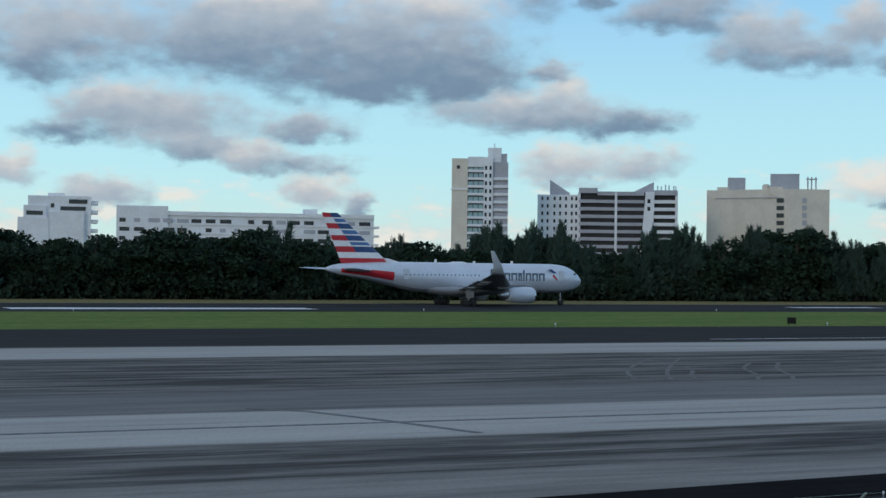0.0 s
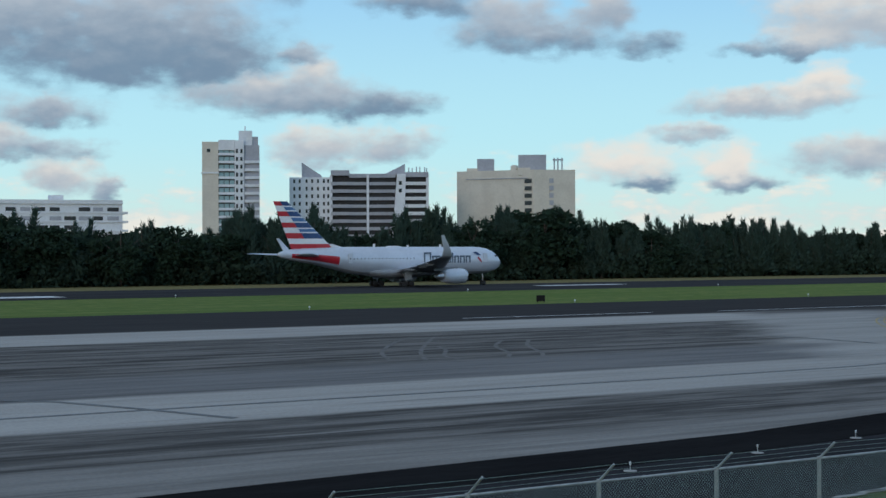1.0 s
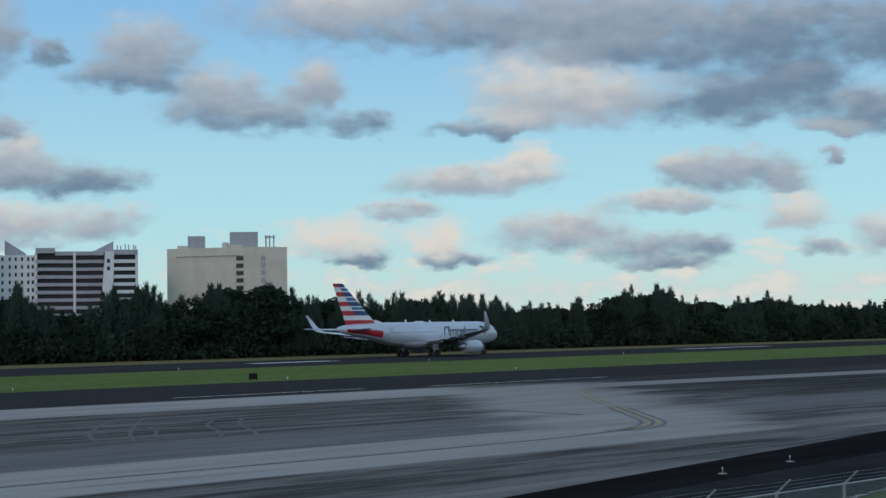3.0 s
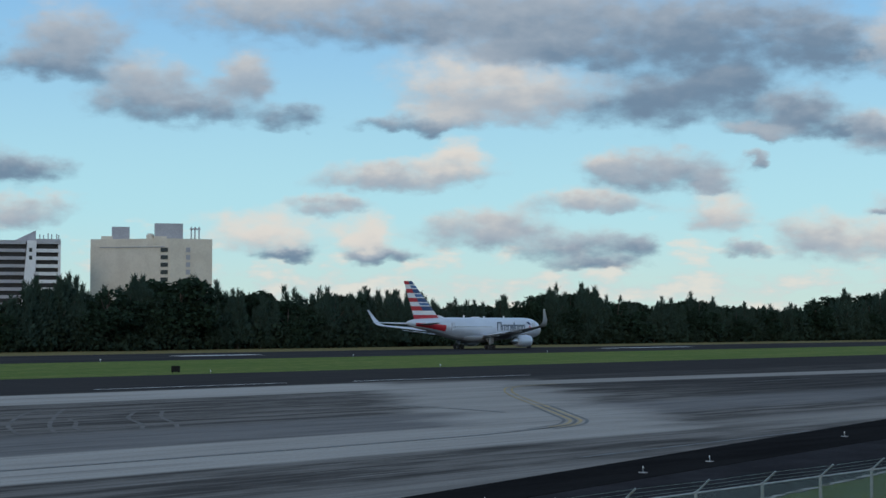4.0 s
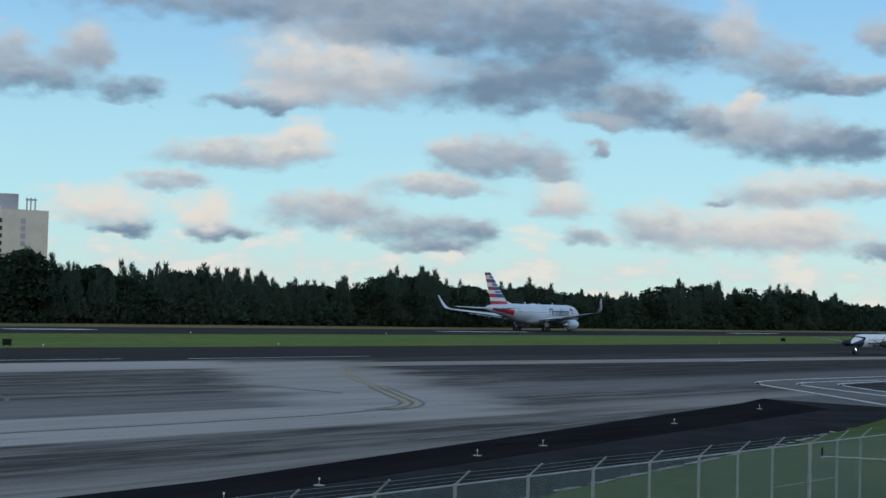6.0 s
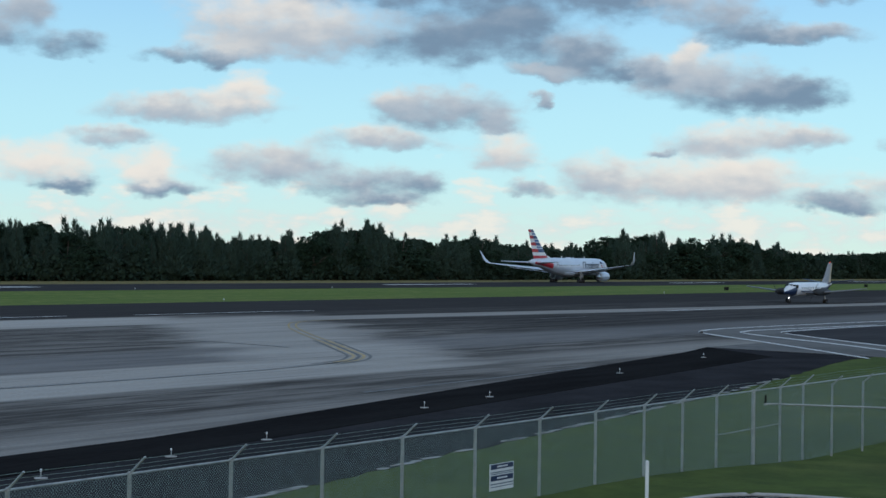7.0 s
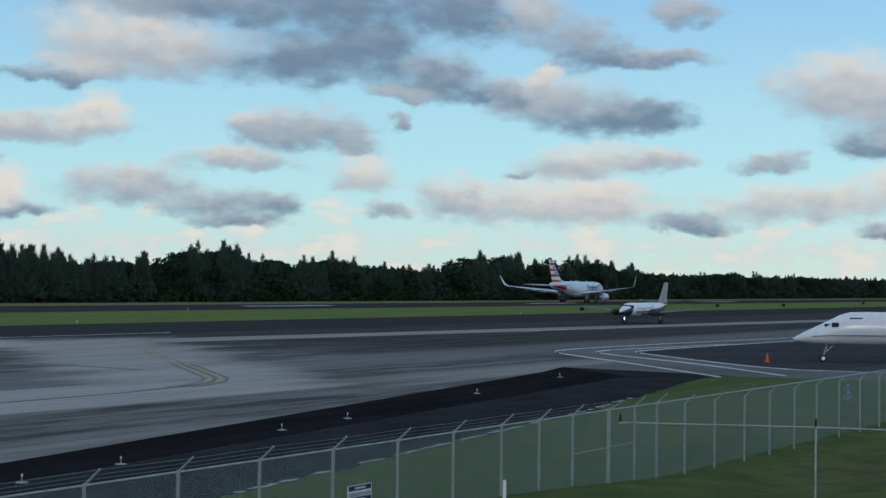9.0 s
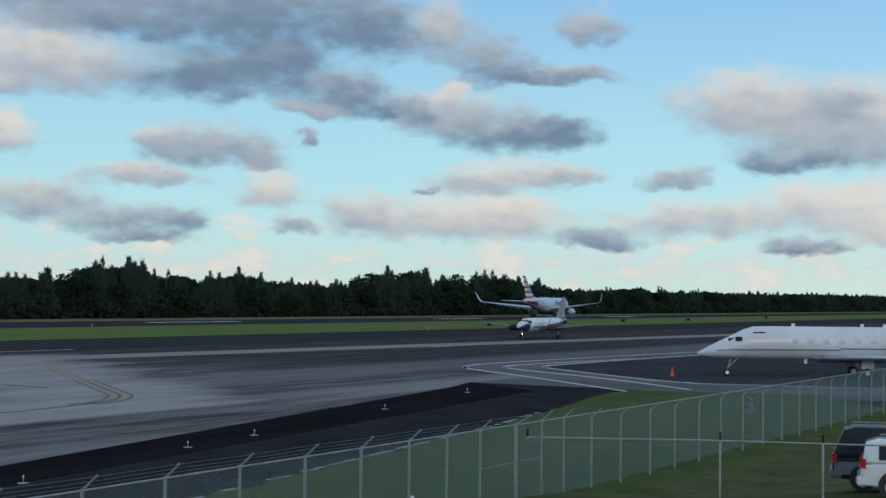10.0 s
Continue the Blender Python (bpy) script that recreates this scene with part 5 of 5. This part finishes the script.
def build_fences():
    mesh = None
    xs = [13.2, 16.2, 19.2, 22.2, 25.1, 28.1, 31.1, 34.2, 37.3, 40.3, 43.2, 45.7, 48.1, 50.9, 53.1, 55.1, 57.8, 60.9, 64.3, 67.4, 70.7, 73.9, 77.4, 80.9, *[84.4 + 3.5 * k for k in range(9)]]
    y0 = 23.65
    t = thing("perimeter_fence", "galvanised chain-link perimeter fence with barbed wire on raked arms", "fence", kind="")
    posts = rails = arms = None
    for k, x in enumerate(xs):
        g = dip(x, y0)
        thick = 1.5 if abs(x - 50.9) < 0.3 else 1.0
        z = min(g, 0)
        ob = part("post", rod([(0, 0, -0.75), (0, 0, 2.14)], 0.045, 10) if posts is None else posts.data, M_GALV, t)
        posts = posts or ob
        ob.location, ob.scale = (x, y0, 0 if z > -0.7 else z + 0.6), (thick, thick, 1)
        a = part("barb_arm", rod([(0, 0, 2.10), (0.06, -0.38, 2.46)], 0.024, 6) if arms is None else arms.data, M_GALV, ob, "raked arm for barbed wire")
        arms = arms or a
        if k + 1 < len(xs):
            g2 = dip(xs[k + 1], y0)
            m = part("wire_mesh", mesh.data if mesh else chain_panel(3.0, 2.75, 0.075), M_WIRE, t, "woven diamond wire mesh")
            mesh = mesh or m
            m.location, m.scale = (x, y0 - 0.05, -0.66), ((xs[k + 1] - x) / 3.0, 1, 1)
            r = part("top_rail", rails.data if rails else rod([(0, 0, 2.10), (3.0, 0, 2.10)], 0.024, 8), M_GALV, t)
            rails = rails or r
            r.location, r.scale = (x, y0, 0), ((xs[k + 1] - x) / 3.0, 1, 1)
    for u in (0.35, 0.65, 0.97):
        part("barbed_wire", rod([(x + 0.06 * u, y0 - 0.38 * u, 2.10 + 0.36 * u - (0.02 if i % 2 else 0)) for i, x in enumerate(xs)], 0.0045, 4), M_WIRE, t)
    part("mid_rail", rod([(48.1, y0, 0.80), (53.1, y0, 0.82)], 0.02, 6), M_GALV, t)

    t = thing("inner_fence", "plain steel fence with a single top rail and black post caps", "fence")
    line = [(44.3, 20.2), (45.4, 17.6), (46.5, 14.9), (47.2, 12.0), (47.9, 9.1), (48.6, 6.2)]
    for i, (x, y) in enumerate(line):
        if i != 1:
            p = part("post", rod([(x, y, -0.9), (x, y, 2.32)] if i else [(x, y, 2.25), (x, y, 2.32)], 0.035, 8), M_GALV, t)
            part("cap", rod([(x, y, 2.32), (x + 0.02, y, 2.56)], 0.03, 6), M_BLACKBOX, p, "black post cap")
    for a, b in zip(line, line[1:]):
        part("top_rail", rod([(*a, 2.3), (*b, 2.3)], 0.026, 8), M_GALV, t)

    for x, z, w, h in ((34.75, 0.40, 1.12, 0.70), (77.8, 0.95, 1.4, 0.75)):
        s = thing("warning_sign", "white warning sign with dark bands wired to the fence", "sign", pose(x, y0 - 0.09, z), "fence signs")
        part("panel", boxed(0, w, -0.012, 0.012, 0, h, 0.004), M_SIGN if x < 50 else M_DULLSIGN, s)
        for a, b, m in ((0.80, 0.98, M_NAVY), (0.36, 0.56, M_NAVY), (0.66, 0.70, M_SLATE), (0.60, 0.63, M_SLATE), (0.22, 0.26, M_SLATE), (0.12, 0.15, M_SLATE)):
            part("band", boxed(0.03 * w, 0.97 * w, -0.018, -0.013, a * h, b * h), m, s)
        for z0 in (0.86, 0.43):
            part("text_bar", boxed(0.28 * w, 0.72 * w, -0.024, -0.019, z0 * h, (z0 + 0.06) * h), M_SIGN, s)
    p = thing("marker_pole", "plain white marker pole in the lawn", "pole", pose(33.6, 18.3, 0))
    part("pole", rod([(0, 0, -0.1), (0, 0, 1.75)], 0.045, 10), M_CARWHITE, p)
    part("cap", shifted(turned([(1.74, 0.046), (1.77, 0.02)], 10, "z"), 0, 0), M_CARWHITE, p)


build_fences()


# ---- small airfield things ----
def build_small():
    first = None
    for x, y in ((30.4, 36.0), (36.4, 36.9), (42.0, 37.9), (55.7, 41.2), (62.3, 42.3), (81.2, 46.1), (99.2, 49.8)):
        m = pose(x, y, 0.045)
        if first:
            copy_thing(first, m)
            continue
        first = thing("edge_light", "small pale taxiway edge light on a white base", "light", m, "taxiway edge lights")
        part("base", shifted(turned([(0, 0.20), (0.02, 0.20), (0.035, 0.06)], 14, "z"), 0, 0), M_CONC, first)
        part("stem", rod([(0, 0, 0.03), (0, 0, 0.20)], 0.016, 8), M_GALV, first)
        part("lens", shifted(turned([(0.19, 0.028), (0.26, 0.03), (0.28, 0.012)], 10, "z"), 0, 0), M_SIGN, first)
    first = None
    for x, y in ((124.4, 164.8), (354.6, 172.2), (410, 176), (470, 182), (520, 178), (640, 186)):
        m = pose(x, y, 0, 0, 0, -37)
        if first:
            copy_thing(first, m)
            continue
        first = thing("guidance_sign", "black taxiway guidance board seen from behind", "sign", m, "guidance boards")
        part("board", boxed(-0.55, 0.55, -0.15, 0.15, 0.14, 0.92, 0.03), M_BLACKBOX, first)
        for sx in (-0.4, 0.4):
            part("leg", boxed(sx - 0.04, sx + 0.04, -0.05, 0.05, -0.05, 0.2), M_BLACKBOX, first)
    c = thing("traffic_cone", "faded orange tall traffic cone on the stand", "cone", pose(131.8, 46.5, 0.045))
    part("base", boxed(-0.2, 0.2, -0.2, 0.2, 0, 0.05, 0.01), M_ORANGE, c)
    part("body", turned([(0.04, 0.16), (0.75, 0.04), (0.78, 0.035)], 14, "z"), M_ORANGE, c)
    first = None
    for x, y in ((26, 160), (46, 218.6), (88, 159.9), (98, 218.7), (126, 159.8), (150, 218.6), (206, 218.8), (168, 160.2), (262, 218.6), (300, 160)):
        m = pose(x, y, 0)
        if first:
            copy_thing(first, m)
            continue
        first = thing("runway_light", "small white runway edge light in the grass", "light", m, "runway edge lights")
        part("stem", rod([(0, 0, 0), (0, 0, 0.3)], 0.04, 6), M_GALV, first)
        part("lens", turned([(0.28, 0.10), (0.42, 0.10), (0.46, 0.04)], 8, "z"), M_SIGN, first)


build_small()


def car(name, label, paint, m, length, width, height, hatch):
    """A tall estate or van, nose at +x: lofted body with wheel arches, glass, lamps, bumpers."""
    t = thing(name, label, "car", m, "parked cars")
    hl, hw = length / 2, width / 2

    def ring(x, z0, z1, top_w, zr):
        return [(x, -hw * 0.96, z0), (x, -hw, z0 + 0.25), (x, -hw, z1 - 0.08), (x, -hw * 0.96, z1), (x, hw * 0.96, z1), (x, hw, z1 - 0.08), (x, hw, z0 + 0.25), (x, hw * 0.96, z0)]
    def rounded(bm, r):
        bmesh.ops.recalc_face_normals(bm, faces=bm.faces)
        bmesh.ops.bevel(bm, geom=[e for e in bm.edges if len(e.link_faces) == 2 and e.calc_face_angle() > 0.35], offset=r, segments=3, affect="EDGES", profile=0.6)
        return bm
    part("body", rounded(loft(bmesh.new(), [ring(x, a, b, 1, 1) for x, a, b in ((-hl, 0.45, 0.95), (-hl + 0.06, 0.38, 1.06), (-hl + 0.5, 0.34, 1.10), (0, 0.32, 1.08), (hl - 1.4, 0.34, 1.05), (hl - 0.4, 0.36, 0.95), (hl, 0.45, 0.75))]), 0.07), paint, t, smooth=True)
    r0, r1 = -hl + (0.35 if hatch else 0.15), hl - 1.9
    cabin = [[(x, -w, 1.06), (x, w, 1.06), (x2, w * 0.86, z), (x2, -w * 0.86, z)] for x, x2, w, z in ((-hl + 0.06, r0, hw * 0.97, height - 0.12), (-hl + 0.5, r0 + 0.4, hw * 0.97, height), (r1, r1 - 0.3, hw * 0.97, height - 0.02), (r1 + 0.9, r1 + 0.1, hw * 0.95, height - 0.16))]
    part("roof", rounded(loft(bmesh.new(), cabin), 0.06), paint, t, smooth=True)
    for s in (-1, 1):
        for x0, x1 in ((-hl + 0.55, -hl + 1.55), (-hl + 1.65, -hl + 2.55), (-hl + 2.65, r1 + 0.1)):
            part("side_window", loft(bmesh.new(), [[(x, s * (hw * 0.955), 1.16), (x, s * (hw * 0.985), 1.16), (x, s * (hw * 0.885), height - 0.18), (x, s * (hw * 0.855), height - 0.18)] for x in (x0, x1)]), M_TINT, t, "dark tinted glass")
        part("tail_lamp", boxed(-hl - 0.012, -hl + 0.16, s * hw * 0.86, s * (hw + 0.010), 0.90, 1.18, 0.03), M_TAIL, t, "red tail lamp")
        part("mirror", boxed(r1 + 0.4, r1 + 0.6, s * hw, s * (hw + 0.2), 1.08, 1.28, 0.03), paint, t)
        part("roof_rail", rod([(-hl + 0.6, s * hw * 0.74, height + 0.06), (r1 - 0.4, s * hw * 0.74, height + 0.06)], 0.022, 6), M_GALV, t)
        for x in (-hl + 0.95, hl - 0.95):
            # flat dark disc in place of the arch's shaded hollow
            part("wheel_arch_shade", shifted(turned([(-0.03, 0.42), (0.03, 0.42)], 20, "y"), x, s * (hw - 0.01), 0.40), M_DARK, t)
            w = wheel(t, x, s * (hw - 0.09), 0.35, 0.35, 0.24, False)
            part("rim", shifted(turned([(-0.125, 0.1), (-0.13, 0.23), (0.13, 0.23), (0.125, 0.1)], 16, "y"), x, s * (hw - 0.09), 0.35), M_METAL, w, "alloy rim")
            for k in range(5):
                a = 2 * math.pi * k / 5
                # dark blocks paint the shade between the spokes
                part("rim_gap_shade", boxed(x + 0.15 * math.cos(a) - 0.04, x + 0.15 * math.cos(a) + 0.04, s * (hw + 0.036), s * (hw + 0.046), 0.35 + 0.15 * math.sin(a) - 0.04, 0.35 + 0.15 * math.sin(a) + 0.04), M_DARK, w)
    part("rear_window", loft(bmesh.new(), [[(-hl + 0.02 + k, -hw * (0.85 - k * 0.2), 1.12 + (height - 1.32) * k / 0.3), (-hl + 0.02 + k, hw * (0.85 - k * 0.2), 1.12 + (height - 1.32) * k / 0.3), (-hl + 0.10 + k, hw * (0.85 - k * 0.2), 1.12 + (height - 1.32) * k / 0.3), (-hl + 0.10 + k, -hw * (0.85 - k * 0.2), 1.12 + (height - 1.32) * k / 0.3)] for k in (0.0, r0 + hl)]), M_TINT, t, "dark rear glass")
    if hatch:
        for s in (-1, 1):
            part("side_cladding", boxed(-hl + 0.05, hl - 0.3, s * (hw - 0.02), s * (hw + 0.015), 0.50, 0.92, 0.01), M_PLASTIC, t, "grey lower side cladding")
    part("rear_bumper", boxed(-hl - 0.10, -hl + 0.3, -hw, hw, 0.38, 0.66, 0.06), M_PLASTIC if hatch else paint, t)
    part("number_plate", boxed(-hl - 0.03, -hl + 0.01, -0.26, 0.26, 0.74, 0.88), M_SIGN, t)


car("sport_utility_vehicle", "black sport utility vehicle parked on the grass", M_CARBLACK, pose(53.5, 10.8, dip(53.5, 10.8), 0, 0, -77), 4.8, 1.9, 2.02, True)
car("minivan", "white minivan parked on the grass beside the fence", M_CARWHITE, pose(50.9, 9.25, dip(50.9, 9.25), 0, 0, -77), 4.9, 1.95, 1.75, False)


# ---- what moves ----
def motions():
    rows = []
    for k in range(21):
        t = k * 0.5
        rows.append((t, pose(122.10 + 37.501 * t + 0.5959 * t * t + 0.02654 * t ** 3, 259.0, 0.03, 0, 0, 5.5)))
    walk(plane, rows)
    walk(saab, [(t, pose(255.96 - 3.75 * (t - 7.5), 110.3, 0.03, 0, 0, 180)) for t in (0, 2, 4, 6, 8, 10)])


motions()
